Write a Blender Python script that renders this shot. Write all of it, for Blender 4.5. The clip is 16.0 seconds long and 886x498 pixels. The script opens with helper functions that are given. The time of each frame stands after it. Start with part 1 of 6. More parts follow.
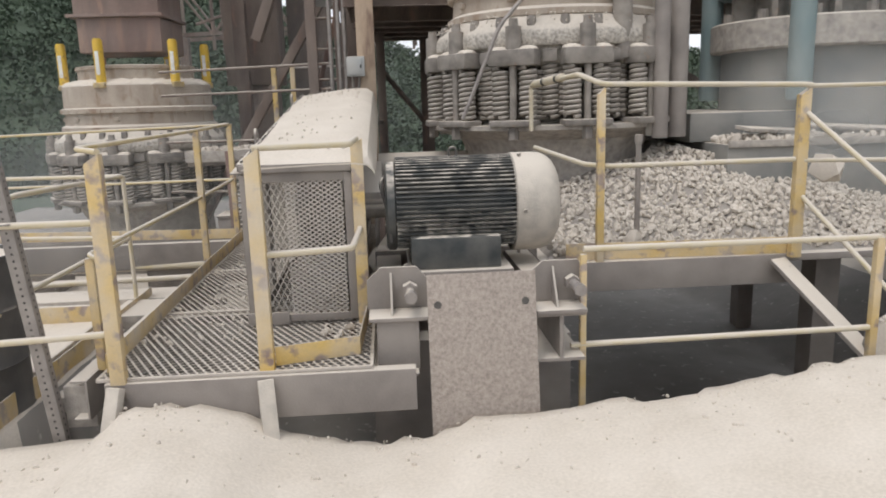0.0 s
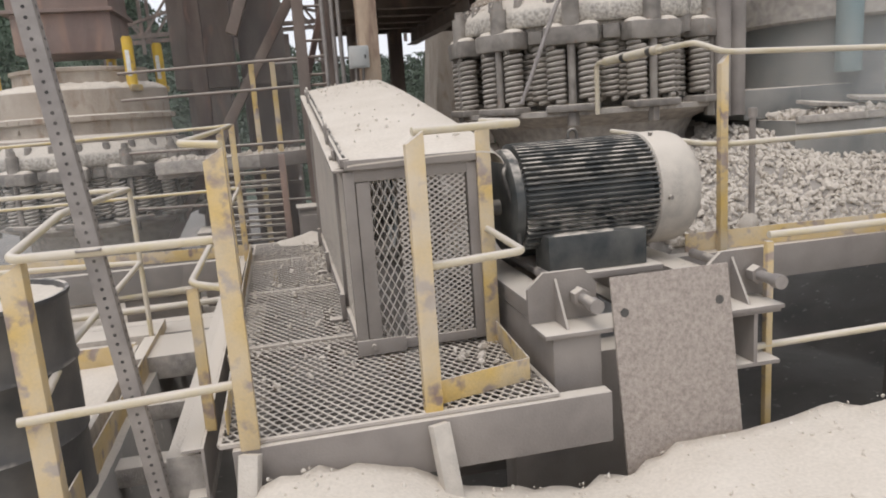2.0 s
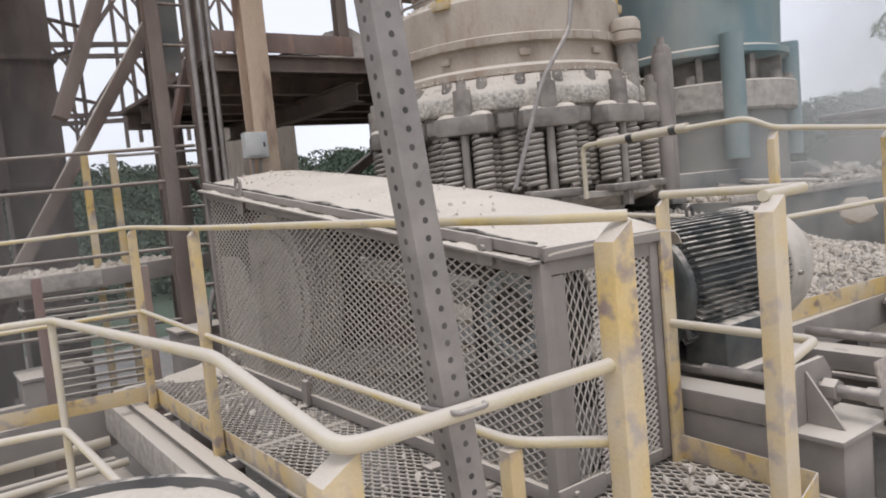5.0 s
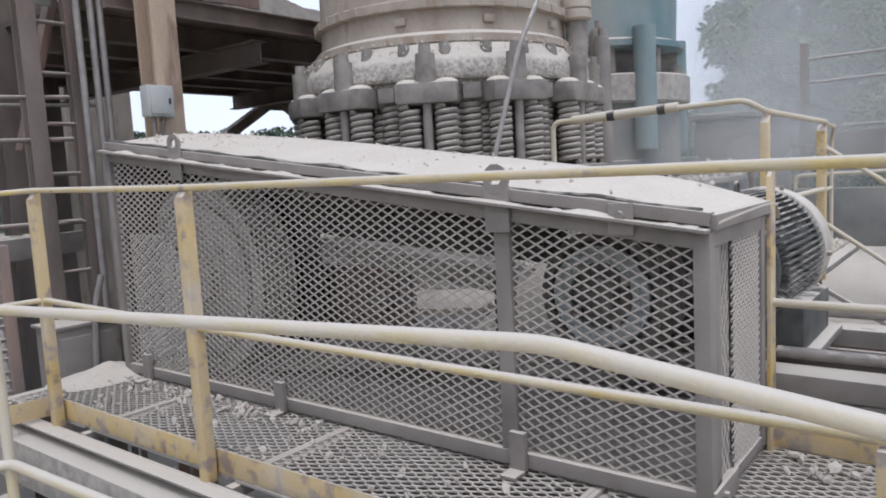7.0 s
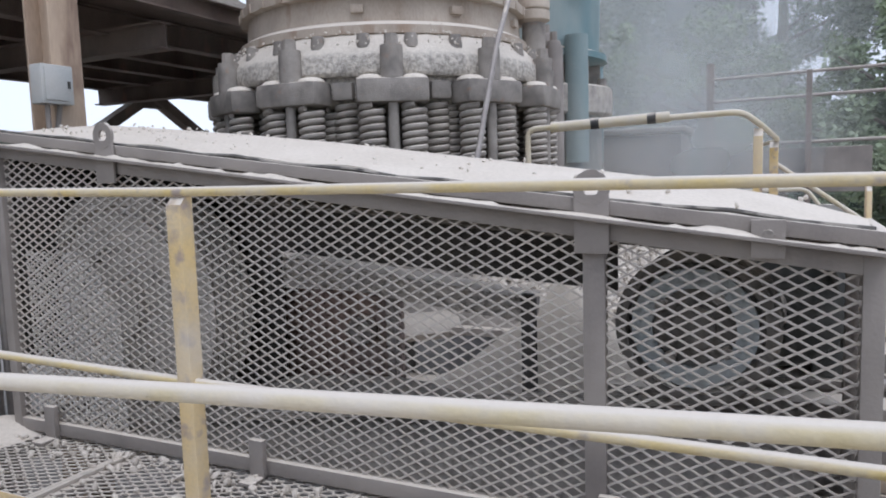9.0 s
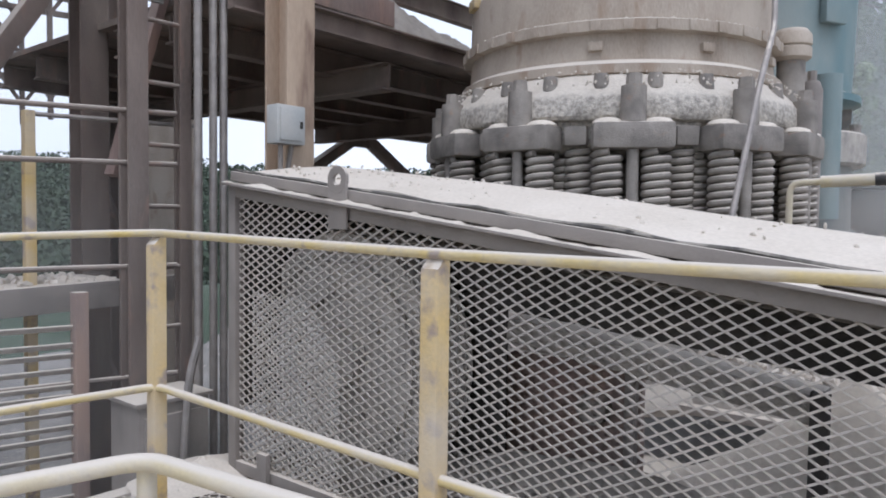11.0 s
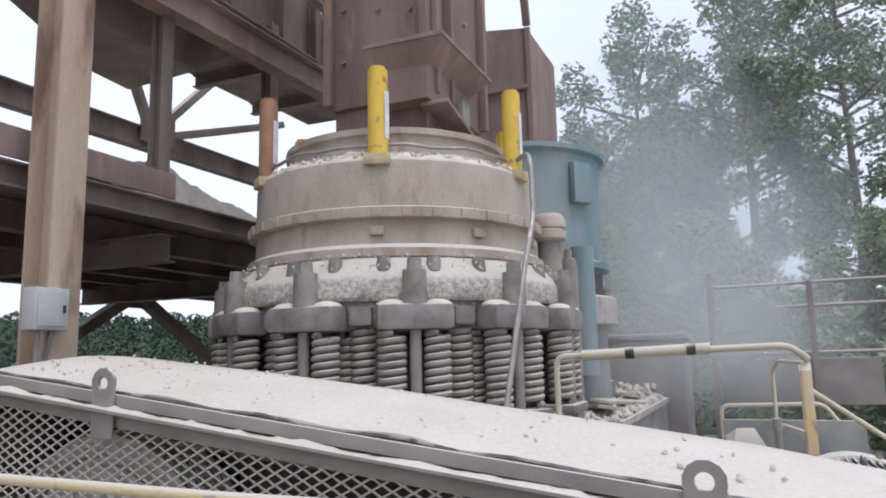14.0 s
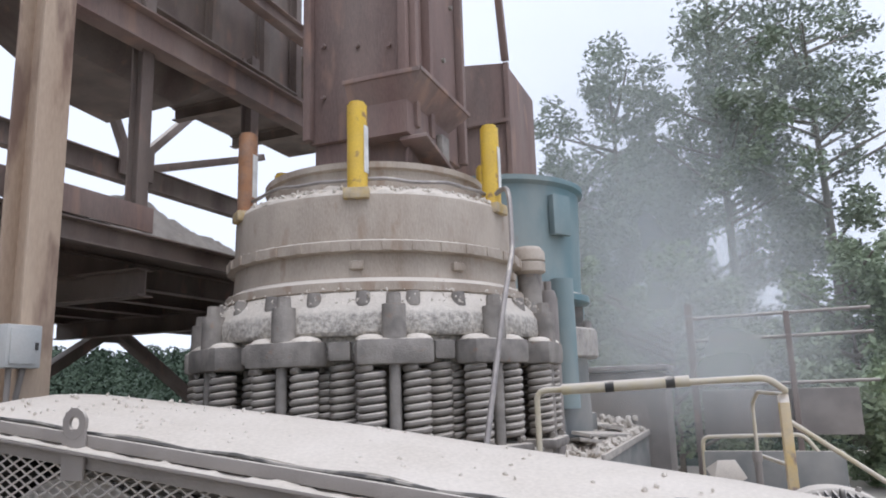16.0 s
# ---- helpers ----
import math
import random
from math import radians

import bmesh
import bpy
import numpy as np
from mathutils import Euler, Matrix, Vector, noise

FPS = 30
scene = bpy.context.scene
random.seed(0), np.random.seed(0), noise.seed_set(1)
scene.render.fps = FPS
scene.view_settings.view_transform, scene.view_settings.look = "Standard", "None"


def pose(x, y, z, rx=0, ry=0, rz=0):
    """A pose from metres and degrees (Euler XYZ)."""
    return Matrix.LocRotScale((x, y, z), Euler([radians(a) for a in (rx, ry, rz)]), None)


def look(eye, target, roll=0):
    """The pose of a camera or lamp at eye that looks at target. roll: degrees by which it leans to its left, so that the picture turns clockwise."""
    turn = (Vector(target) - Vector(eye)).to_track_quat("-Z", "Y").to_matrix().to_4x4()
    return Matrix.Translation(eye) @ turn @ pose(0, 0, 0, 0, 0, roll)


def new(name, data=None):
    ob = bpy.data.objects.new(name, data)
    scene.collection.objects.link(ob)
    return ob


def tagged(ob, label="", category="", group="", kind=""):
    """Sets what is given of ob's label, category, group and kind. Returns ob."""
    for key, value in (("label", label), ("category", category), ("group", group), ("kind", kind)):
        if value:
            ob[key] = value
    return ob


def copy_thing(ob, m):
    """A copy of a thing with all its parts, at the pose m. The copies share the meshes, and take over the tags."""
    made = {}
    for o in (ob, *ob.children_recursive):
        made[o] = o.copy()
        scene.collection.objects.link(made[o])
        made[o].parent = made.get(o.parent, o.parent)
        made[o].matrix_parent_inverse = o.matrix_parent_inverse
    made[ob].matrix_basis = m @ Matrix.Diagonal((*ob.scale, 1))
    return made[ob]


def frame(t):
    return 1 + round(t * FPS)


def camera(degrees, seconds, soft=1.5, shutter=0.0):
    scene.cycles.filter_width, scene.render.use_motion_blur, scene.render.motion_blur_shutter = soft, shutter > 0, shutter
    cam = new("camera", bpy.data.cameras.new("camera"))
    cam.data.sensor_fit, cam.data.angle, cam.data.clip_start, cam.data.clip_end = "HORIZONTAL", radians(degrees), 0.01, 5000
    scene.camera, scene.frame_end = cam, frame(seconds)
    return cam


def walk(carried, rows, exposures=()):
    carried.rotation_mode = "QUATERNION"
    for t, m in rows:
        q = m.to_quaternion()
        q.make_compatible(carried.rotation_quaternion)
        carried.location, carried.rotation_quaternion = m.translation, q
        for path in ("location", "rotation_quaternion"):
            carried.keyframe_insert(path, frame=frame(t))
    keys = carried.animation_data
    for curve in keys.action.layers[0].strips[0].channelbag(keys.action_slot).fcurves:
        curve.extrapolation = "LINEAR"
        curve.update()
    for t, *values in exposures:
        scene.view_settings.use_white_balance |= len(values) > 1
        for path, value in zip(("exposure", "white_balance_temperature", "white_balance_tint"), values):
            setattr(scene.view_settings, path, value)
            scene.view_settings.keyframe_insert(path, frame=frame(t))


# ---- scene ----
cam = camera(62.8, 16.0, soft=1.9)
METRES, EYE, TILT, LEAN, TURN = 7.0, 1.75, 0.0, 0.0, -4.1
ROWS = [
    (0.0, 0.0, 0.0, 0.0, -0.32, -11.31, 1.62),
    (0.5, -0.0378, 0.0292, -0.0047, 0.92, -10.18, 1.5),
    (1.0, -0.0777, 0.0601, -0.007, -1.84, -10.97, 0.87),
    (1.5, -0.134, 0.0784, -0.0082, -5.91, -11.88, 3.31),
    (2.0, -0.1775, 0.1125, -0.0137, -8.51, -11.22, 3.95),
    (2.5, -0.2204, 0.1483, -0.0121, -11.31, -9.8, 3.88),
    (3.0, -0.2761, 0.1731, -0.0134, -18.78, -9.38, 3.76),
    (3.5, -0.32, 0.2101, -0.0154, -20.47, -9.24, 3.65),
    (4.0, -0.3589, 0.248, -0.0111, -23.99, -6.74, 3.75),
    (6.5, -0.4809, 0.4598, -0.0132, -43.44, -5.27, 5.01),
    (7.0, -0.5013, 0.4986, -0.02, -48.38, -6.3, 3.02),
    (7.5, -0.5082, 0.5313, -0.0204, -52.41, -7.4, 3.97),
    (8.0, -0.4957, 0.571, -0.023, -55.43, -8.62, 3.6),
    (8.5, -0.4985, 0.6066, -0.0231, -62.21, -7.01, 2.83),
    (9.0, -0.4988, 0.6395, -0.0193, -60.52, -5.81, 1.74),
    (9.5, -0.4794, 0.6648, -0.0144, -55.13, -2.38, 1.21),
    (12.0, -0.4753, 0.7102, -0.003, -45.07, -3.33, -0.79),
    (12.5, -0.4779, 0.7084, 0.0053, -50.3, 1.0, -1.8),
    (13.0, -0.4776, 0.7034, 0.0156, -57.95, 7.25, -0.39),
    (13.5, -0.4781, 0.7003, 0.0195, -60.86, 8.66, -0.0),
    (14.0, -0.4777, 0.699, 0.021, -62.75, 8.49, 1.27),
    (14.5, -0.4765, 0.6969, 0.0235, -64.93, 9.71, 1.16),
    (15.0, -0.4765, 0.6952, 0.0244, -65.74, 10.89, 2.16),
    (15.5, -0.4772, 0.6956, 0.0243, -64.81, 10.75, 2.56),
    (16.0, -0.4773, 0.6972, 0.0235, -64.15, 10.88, 1.74),
]
walk(cam, [(t, pose(0, 0, EYE, TILT, LEAN, TURN) @ pose(METRES * x, METRES * y, METRES * z, 90 + pitch, roll, yaw)) for t, x, y, z, yaw, pitch, roll in ROWS],
     exposures=[(0.0, 0.16, 6500, 12), (4.0, 0.1, 6500, 15), (6.5, 0.12, 5900, 14), (9.5, 0.2, 5750, 14), (12.0, 0.24, 5800, 14), (14.0, 0.24, 5850, 15), (16.0, 0.22, 5850, 15)])

# ---- world and sun: bright overcast ----
world = bpy.data.worlds.new("overcast_sky")
scene.world = world
world.use_nodes = True
wn, wl = world.node_tree.nodes, world.node_tree.links
sky = wn.new("ShaderNodeTexSky")
sky.sky_type = "NISHITA"
sky.sun_disc = False
sky.sun_elevation, sky.sun_rotation = radians(58), radians(215)
cloud = wn.new("ShaderNodeMix")
cloud.data_type = "RGBA"
cloud.inputs[0].default_value = 0.86
cloud.inputs[7].default_value = (9.6, 9.9, 10.4, 1)
wl.new(sky.outputs[0], cloud.inputs[6])
wl.new(cloud.outputs[2], wn["Background"].inputs[0])
wn["Background"].inputs[1].default_value = 0.1
sun = new("sun", bpy.data.lights.new("sun", "SUN"))
sun.data.energy, sun.data.angle, sun.data.color = 1.2, radians(25), (1.0, 0.96, 0.9)
sun.matrix_world = look((0, 0, 30), (9, 10, 0))


# ---- materials ----
DUST = (0.60, 0.545, 0.47)


def material(name, base, second=None, dust=0.0, rough=0.8, metal=0.0, scale=6.0, bump=0.25, rust=None, rust_amount=0.0, dust_colour=DUST, film=0.12, fine=90.0, streak=0.0):
    """Painted or bare surface with mottling, rust patches, a film of dust all over and dust lying on what faces up."""
    m = bpy.data.materials.new(name)
    m.use_nodes = True
    n, l = m.node_tree.nodes, m.node_tree.links
    b = n["Principled BSDF"]
    co = n.new("ShaderNodeTexCoord")
    mp = n.new("ShaderNodeMapping")
    geo = n.new("ShaderNodeNewGeometry")
    l.new(geo.outputs["Position"], mp.inputs[0])
    mp.inputs["Scale"].default_value = (1, 1, 1 - 0.85 * streak)

    def tex(sc, detail, lo, hi):
        t = n.new("ShaderNodeTexNoise")
        t.inputs["Scale"].default_value, t.inputs["Detail"].default_value = sc, detail
        l.new(mp.outputs[0], t.inputs["Vector"])
        r = n.new("ShaderNodeMapRange")
        r.inputs[1].default_value, r.inputs[2].default_value = lo, hi
        l.new(t.outputs[0], r.inputs[0])
        return r.outputs[0], t

    def mix(fac, a, c):
        x = n.new("ShaderNodeMix")
        x.data_type = "RGBA"
        for sock, v in ((x.inputs[0], fac), (x.inputs[6], a), (x.inputs[7], c)):
            if isinstance(v, tuple):
                sock.default_value = (*v, 1)
            elif isinstance(v, (int, float)):
                sock.default_value = v
            else:
                l.new(v, sock)
        return x.outputs[2]

    def maths(op, a, c):
        x = n.new("ShaderNodeMath")
        x.operation, x.use_clamp = op, True
        for i, v in enumerate((a, c)):
            if isinstance(v, (int, float)):
                x.inputs[i].default_value = v
            else:
                l.new(v, x.inputs[i])
        return x.outputs[0]

    second = second or tuple(c * 0.7 for c in base)
    big, _ = tex(scale, 6, 0.35, 0.65)
    fine_f, fine_t = tex(fine, 4, 0.3, 0.7)
    col = mix(big, base, second)
    col = mix(maths("MULTIPLY", fine_f, 0.35), col, tuple(min(1, c * 1.35) for c in base))
    if rust:
        rf, _ = tex(scale * 1.7, 8, 0.62 - rust_amount, 0.72 - rust_amount)
        col = mix(rf, col, rust)
    if dust > 0 or film > 0:
        sep = n.new("ShaderNodeSeparateXYZ")
        l.new(geo.outputs["Normal"], sep.inputs[0])
        up = n.new("ShaderNodeMapRange")
        up.inputs[1].default_value, up.inputs[2].default_value = 0.25, 0.8
        l.new(sep.outputs[2], up.inputs[0])
        patch, _ = tex(11, 7, 0.62 - 0.5 * dust, 0.78 - 0.5 * dust)
        lying = maths("MULTIPLY", up.outputs[0], patch)
        spot, _ = tex(scale * 0.6, 5, 0.3, 0.75)
        filmed = maths("MULTIPLY", spot, film * 2)
        col = mix(maths("MAXIMUM", lying, filmed), col, dust_colour)
    l.new(col, b.inputs["Base Color"])
    b.inputs["Roughness"].default_value, b.inputs["Metallic"].default_value = rough, metal
    bp = n.new("ShaderNodeBump")
    bp.inputs["Strength"].default_value, bp.inputs["Distance"].default_value = bump, 0.006
    l.new(fine_t.outputs[0], bp.inputs["Height"])
    l.new(bp.outputs[0], b.inputs["Normal"])
    return m


M_DUST = material("stone_dust", DUST, (0.54, 0.485, 0.41), film=0, scale=3, bump=0.5, fine=60)
# dust toned down: the pit's shade is put into this colour
M_PIT = material("shaded_pit_floor", (0.17, 0.16, 0.145), (0.24, 0.22, 0.2), film=0.08, scale=2)
M_YELLOW = material("yellow_paint", (0.58, 0.40, 0.12), (0.47, 0.35, 0.17), dust=0.75, rough=0.6, rust=(0.24, 0.17, 0.14), rust_amount=0.085, film=0.38, scale=6)
M_JACK = material("bright_yellow_paint", (0.68, 0.45, 0.03), (0.58, 0.37, 0.04), dust=0.6, rough=0.45, rust=(0.3, 0.17, 0.06), rust_amount=0.02, film=0.05, scale=7)
M_PIPE = material("dusty_pale_pipe", (0.51, 0.43, 0.24), (0.54, 0.49, 0.4), dust=1.0, film=0.44, rough=0.7, scale=9)
M_RAIL = material("worn_yellow_rail", (0.55, 0.42, 0.14), (0.52, 0.45, 0.3), dust=0.95, film=0.3, rough=0.65, scale=8, rust=(0.3, 0.24, 0.2), rust_amount=0.0)
M_STEEL = material("dusty_steel", (0.175, 0.155, 0.142), (0.25, 0.222, 0.2), dust=0.9, film=0.11, rough=0.75, scale=4)
M_DARKSTEEL = material("brown_steel", (0.15, 0.11, 0.092), (0.085, 0.063, 0.055), dust=0.8, film=0.12, scale=4, streak=0.8, rust=(0.21, 0.13, 0.1), rust_amount=0.03, bump=0.5)
M_CHUTE = material("rusted_chute_plate", (0.21, 0.135, 0.115), (0.115, 0.078, 0.07), dust=0.8, film=0.13, scale=3.2, streak=0.9, rust=(0.27, 0.165, 0.125), rust_amount=0.06, bump=0.5)
M_MESH = material("expanded_metal", (0.38, 0.35, 0.32), (0.46, 0.42, 0.38), dust=0.9, film=0.3, rough=0.7, metal=0.1, scale=5)
M_PATCH = material("pale_galvanised_mesh", (0.62, 0.62, 0.61), (0.7, 0.69, 0.67), dust=0.9, film=0.3, rough=0.6, metal=0.1, scale=5)
M_GRATING = material("deck_mesh_metal", (0.33, 0.30, 0.27), (0.43, 0.385, 0.345), dust=0.68, film=0.25, rough=0.65, metal=0.1, scale=4)
M_MOTOR = material("dark_grey_motor_paint", (0.036, 0.042, 0.043), (0.06, 0.064, 0.062), dust=0.42, film=0.07, rough=0.55, scale=12)
M_COWL = material("dusty_fan_cowl", (0.37, 0.34, 0.3), (0.52, 0.475, 0.41), dust=0.9, film=0.25, rough=0.8, scale=14, bump=0.6)
M_CAST = material("dusty_cast_iron", (0.125, 0.113, 0.102), (0.26, 0.235, 0.21), dust=0.95, film=0.16, scale=9, bump=0.6, rust=(0.22, 0.15, 0.11), rust_amount=0.0)
M_BOWL = material("bowl_plate", (0.37, 0.31, 0.25), (0.25, 0.20, 0.155), dust=1.0, film=0.2, scale=5, streak=0.7, rust=(0.25, 0.175, 0.12), rust_amount=0.05, bump=0.5)
M_SPRING = material("spring_steel", (0.15, 0.135, 0.118), (0.27, 0.245, 0.215), dust=0.95, film=0.16, scale=9)
M_RING = material("dust_caked_iron", (0.24, 0.22, 0.2), (0.36, 0.33, 0.3), dust=1.0, film=0.32, scale=22, bump=0.9)
M_SPECK = material("speckled_caked_iron", (0.52, 0.48, 0.42), (0.17, 0.155, 0.14), dust=1.0, film=0.05, scale=38, fine=90, bump=1.0)
M_COLUMN = material("weathered_column_paint", (0.42, 0.32, 0.23), (0.31, 0.215, 0.15), dust=0.5, film=0.12, scale=3, streak=0.9, rust=(0.17, 0.1, 0.07), rust_amount=0.045, bump=0.25)
M_BLUE = material("faded_blue_paint", (0.12, 0.205, 0.225), (0.185, 0.245, 0.25), dust=0.8, film=0.17, scale=3, streak=0.6, rust=(0.2, 0.16, 0.13), rust_amount=-0.03)
M_GALV = material("galvanised_strut", (0.21, 0.192, 0.182), (0.29, 0.265, 0.25), dust=0.3, film=0.12, rough=0.55, metal=0.35, scale=14)
M_PLATE = material("speckled_plate", (0.36, 0.31, 0.27), (0.22, 0.185, 0.16), film=0.08, scale=48, fine=110, bump=0.7)
M_ROCK = material("crushed_stone", (0.58, 0.53, 0.46), (0.49, 0.44, 0.385), dust=0.6, film=0.2, scale=8, bump=0.5)
M_BARREL = material("black_drum_paint", (0.035, 0.037, 0.04), (0.06, 0.06, 0.062), dust=0.3, film=0.1, rough=0.5, scale=6)
M_RUBBER = material("belt_rubber", (0.06, 0.055, 0.05), (0.1, 0.09, 0.08), dust=0.6, film=0.15, scale=8)
M_PULLEY = material("dusty_pulley", (0.36, 0.335, 0.305), (0.55, 0.515, 0.47), dust=0.9, film=0.3, scale=7)
M_LEAF = material("green_leaves", (0.19, 0.235, 0.15), (0.25, 0.30, 0.2), film=0.28, dust_colour=(0.3, 0.31, 0.26), scale=1.2, rough=0.7, bump=0)
M_SHRUB = material("pale_shrub_leaves", (0.17, 0.23, 0.11), (0.22, 0.28, 0.15), film=0.2, dust_colour=(0.4, 0.42, 0.36), scale=1.5, rough=0.7, bump=0)
M_DARKBLUE = material("dark_blue_grey_paint", (0.13, 0.14, 0.14), (0.17, 0.175, 0.17), dust=0.8, film=0.2, scale=3.5)
M_SPILL = material("grey_stone_spill", (0.30, 0.275, 0.245), (0.22, 0.2, 0.18), film=0.1, scale=9, fine=40, bump=1.0)
M_BARK = material("grey_bark", (0.16, 0.13, 0.10), film=0.1, scale=6)
M_HILL = material("far_forest", (0.03, 0.05, 0.028), (0.052, 0.078, 0.042), film=0, scale=0.35, fine=3.0)
# near-black colour holds the shade inside the belt guard
M_INSIDE_SHADE = material("guard_shade_sheet", (0.035, 0.032, 0.03), (0.06, 0.054, 0.05), film=0.05, scale=5)
M_FACE = material("grey_green_pulley_face", (0.28, 0.32, 0.33), (0.36, 0.385, 0.38), film=0.15, scale=9)
M_WHITE = material("white_label", (0.75, 0.75, 0.72), film=0.05, scale=9)
M_BOX = material("grey_enclosure", (0.36, 0.38, 0.38), (0.42, 0.43, 0.42), dust=0.7, film=0.15, scale=8)
M_CABLE = material("black_cable", (0.03, 0.03, 0.03), dust=0.4, film=0.1, scale=9)


# ---- geometry helpers ----
def bm_new():
    return bmesh.new()


def finish(name, bm, mat, parent=None, label="", smooth=False):
    bmesh.ops.recalc_face_normals(bm, faces=bm.faces)
    me = bpy.data.meshes.new(name)
    bm.to_mesh(me)
    bm.free()
    if smooth:
        for p in me.polygons:
            p.use_smooth = True
        me.set_sharp_from_angle(angle=radians(40))
    me.materials.append(mat)
    ob = new(name, me)
    if parent:
        ob.parent = parent
    if label:
        ob["label"] = label
    return ob


def part(name, bm, mat, parent, label="", smooth=True):
    return finish(name, bm, mat, parent, label, smooth)


def thing(name, label, category, group="", kind="", at=(0, 0, 0), rz=0.0):
    ob = new(name)
    ob.empty_display_size = 0.1
    ob.matrix_basis = pose(*at, 0, 0, rz)
    return tagged(ob, label, category, group, kind)


def box(bm, x0, x1, y0, y1, z0, z1, bevel=0.0, m=None):
    r = bmesh.ops.create_cube(bm, size=1)
    mat = Matrix.LocRotScale(((x0 + x1) / 2, (y0 + y1) / 2, (z0 + z1) / 2), None, (x1 - x0, y1 - y0, z1 - z0))
    bmesh.ops.transform(bm, matrix=(m or Matrix()) @ mat, verts=r["verts"])
    if bevel:
        es = list({e for v in r["verts"] for e in v.link_edges})
        bmesh.ops.bevel(bm, geom=es, offset=bevel, segments=2, affect="EDGES", profile=0.6)
    return bm


def frame_of(p0, p1, up=Vector((0, 0, 1))):
    """The matrix whose z runs from p0 to p1."""
    p0, p1 = Vector(p0), Vector(p1)
    z = (p1 - p0).normalized()
    if abs(z.dot(up)) > 0.99:
        up = Vector((0, 1, 0))
    x = up.cross(z).normalized()
    y = z.cross(x)
    return Matrix((x, y, z)).transposed().to_4x4(), (p1 - p0).length, p0


def beam(bm, p0, p1, w, d, bevel=0.004, up=(0, 0, 1)):
    """A rectangular bar from p0 to p1: w across, d along up."""
    r, ln, o = frame_of(p0, p1, Vector(up))
    return box(bm, -w / 2, w / 2, -d / 2, d / 2, 0, ln, bevel, Matrix.Translation(o) @ r)


def ibeam(bm, p0, p1, w, d, t=0.014, up=(0, 0, 1)):
    """An I-section bar from p0 to p1: flange width w, depth d along up."""
    r, ln, o = frame_of(p0, p1, Vector(up))
    m = Matrix.Translation(o) @ r
    box(bm, -w / 2, w / 2, d / 2 - t, d / 2, 0, ln, 0.002, m)
    box(bm, -w / 2, w / 2, -d / 2, -d / 2 + t, 0, ln, 0.002, m)
    box(bm, -t / 2, t / 2, -d / 2 + t, d / 2 - t, 0, ln, 0, m)
    return bm


def channel(bm, p0, p1, w, d, side=1, t=0.012, up=(0, 0, 1)):
    r, ln, o = frame_of(p0, p1, Vector(up))
    m = Matrix.Translation(o) @ r
    box(bm, -t / 2, t / 2, -d / 2, d / 2, 0, ln, 0.002, m)
    for s in (1, -1):
        a, b = sorted((s * d / 2, s * (d / 2 - t)))
        box(bm, *sorted((side * t / 2, side * w)), a, b, 0, ln, 0.002, m)
    return bm


def rod(bm, p0, p1, r, seg=12, r2=None):
    f, ln, o = frame_of(p0, p1)
    c = bmesh.ops.create_cone(bm, cap_ends=True, segments=seg, radius1=r, radius2=r if r2 is None else r2, depth=ln)
    bmesh.ops.transform(bm, matrix=Matrix.Translation(o) @ f @ Matrix.Translation((0, 0, ln / 2)), verts=c["verts"])
    return bm


def smooth_path(pts, bend=0.06, n=5):
    """Rounds the corners of a line of points."""
    pts = [Vector(p) for p in pts]
    out = [pts[0]]
    for a, b, c in zip(pts, pts[1:], pts[2:]):
        u, v = (a - b), (c - b)
        k = min(bend, u.length * 0.45, v.length * 0.45)
        s, e = b + u.normalized() * k, b + v.normalized() * k
        for i in range(n + 1):
            t = i / n
            out.append(s * (1 - t) ** 2 + b * 2 * t * (1 - t) + e * t * t)
    return out + [pts[-1]]


def tube(bm, pts, r, seg=10, bend=0.06, closed=False):
    """A round pipe along the points, with rounded corners."""
    pts = smooth_path(pts, bend) if bend else [Vector(p) for p in pts]
    rings, prev = [], None
    for i, p in enumerate(pts):
        if closed:
            d = (pts[(i + 1) % len(pts)] - pts[i - 1]).normalized()
        else:
            d = (pts[min(i + 1, len(pts) - 1)] - pts[max(i - 1, 0)]).normalized()
        if prev is None:
            a = d.cross(Vector((0, 0, 1)) if abs(d.z) < 0.95 else Vector((1, 0, 0))).normalized()
        else:
            a = (prev - d * prev.dot(d)).normalized()
        prev, b = a, d.cross(a)
        rings.append([bm.verts.new(p + (a * math.cos(q) + b * math.sin(q)) * r) for q in (2 * math.pi * k / seg for k in range(seg))])
    pairs = list(zip(rings, rings[1:])) + ([(rings[-1], rings[0])] if closed else [])
    for u, v in pairs:
        for k in range(seg):
            bm.faces.new((u[k], u[(k + 1) % seg], v[(k + 1) % seg], v[k]))
    if not closed:
        bm.faces.new(rings[0][::-1])
        bm.faces.new(rings[-1])
    return bm


def lathe(bm, profile, seg=64, at=(0, 0, 0), wobble=0.0, capped=True):
    """A solid of revolution about z from (radius, height) pairs."""
    rows = []
    for r, z in profile:
        rows.append([bm.verts.new((at[0] + r * math.cos(q), at[1] + r * math.sin(q), at[2] + z + wobble * noise.noise((r * 9 + 14 * math.cos(q), 14 * math.sin(q), z * 4)))) for q in (2 * math.pi * k / seg for k in range(seg))])
    for u, v in zip(rows, rows[1:]):
        for k in range(seg):
            bm.faces.new((u[k], u[(k + 1) % seg], v[(k + 1) % seg], v[k]))
    for row in (rows[0], rows[-1]) if capped else ():
        bm.faces.new(row)
    return bm


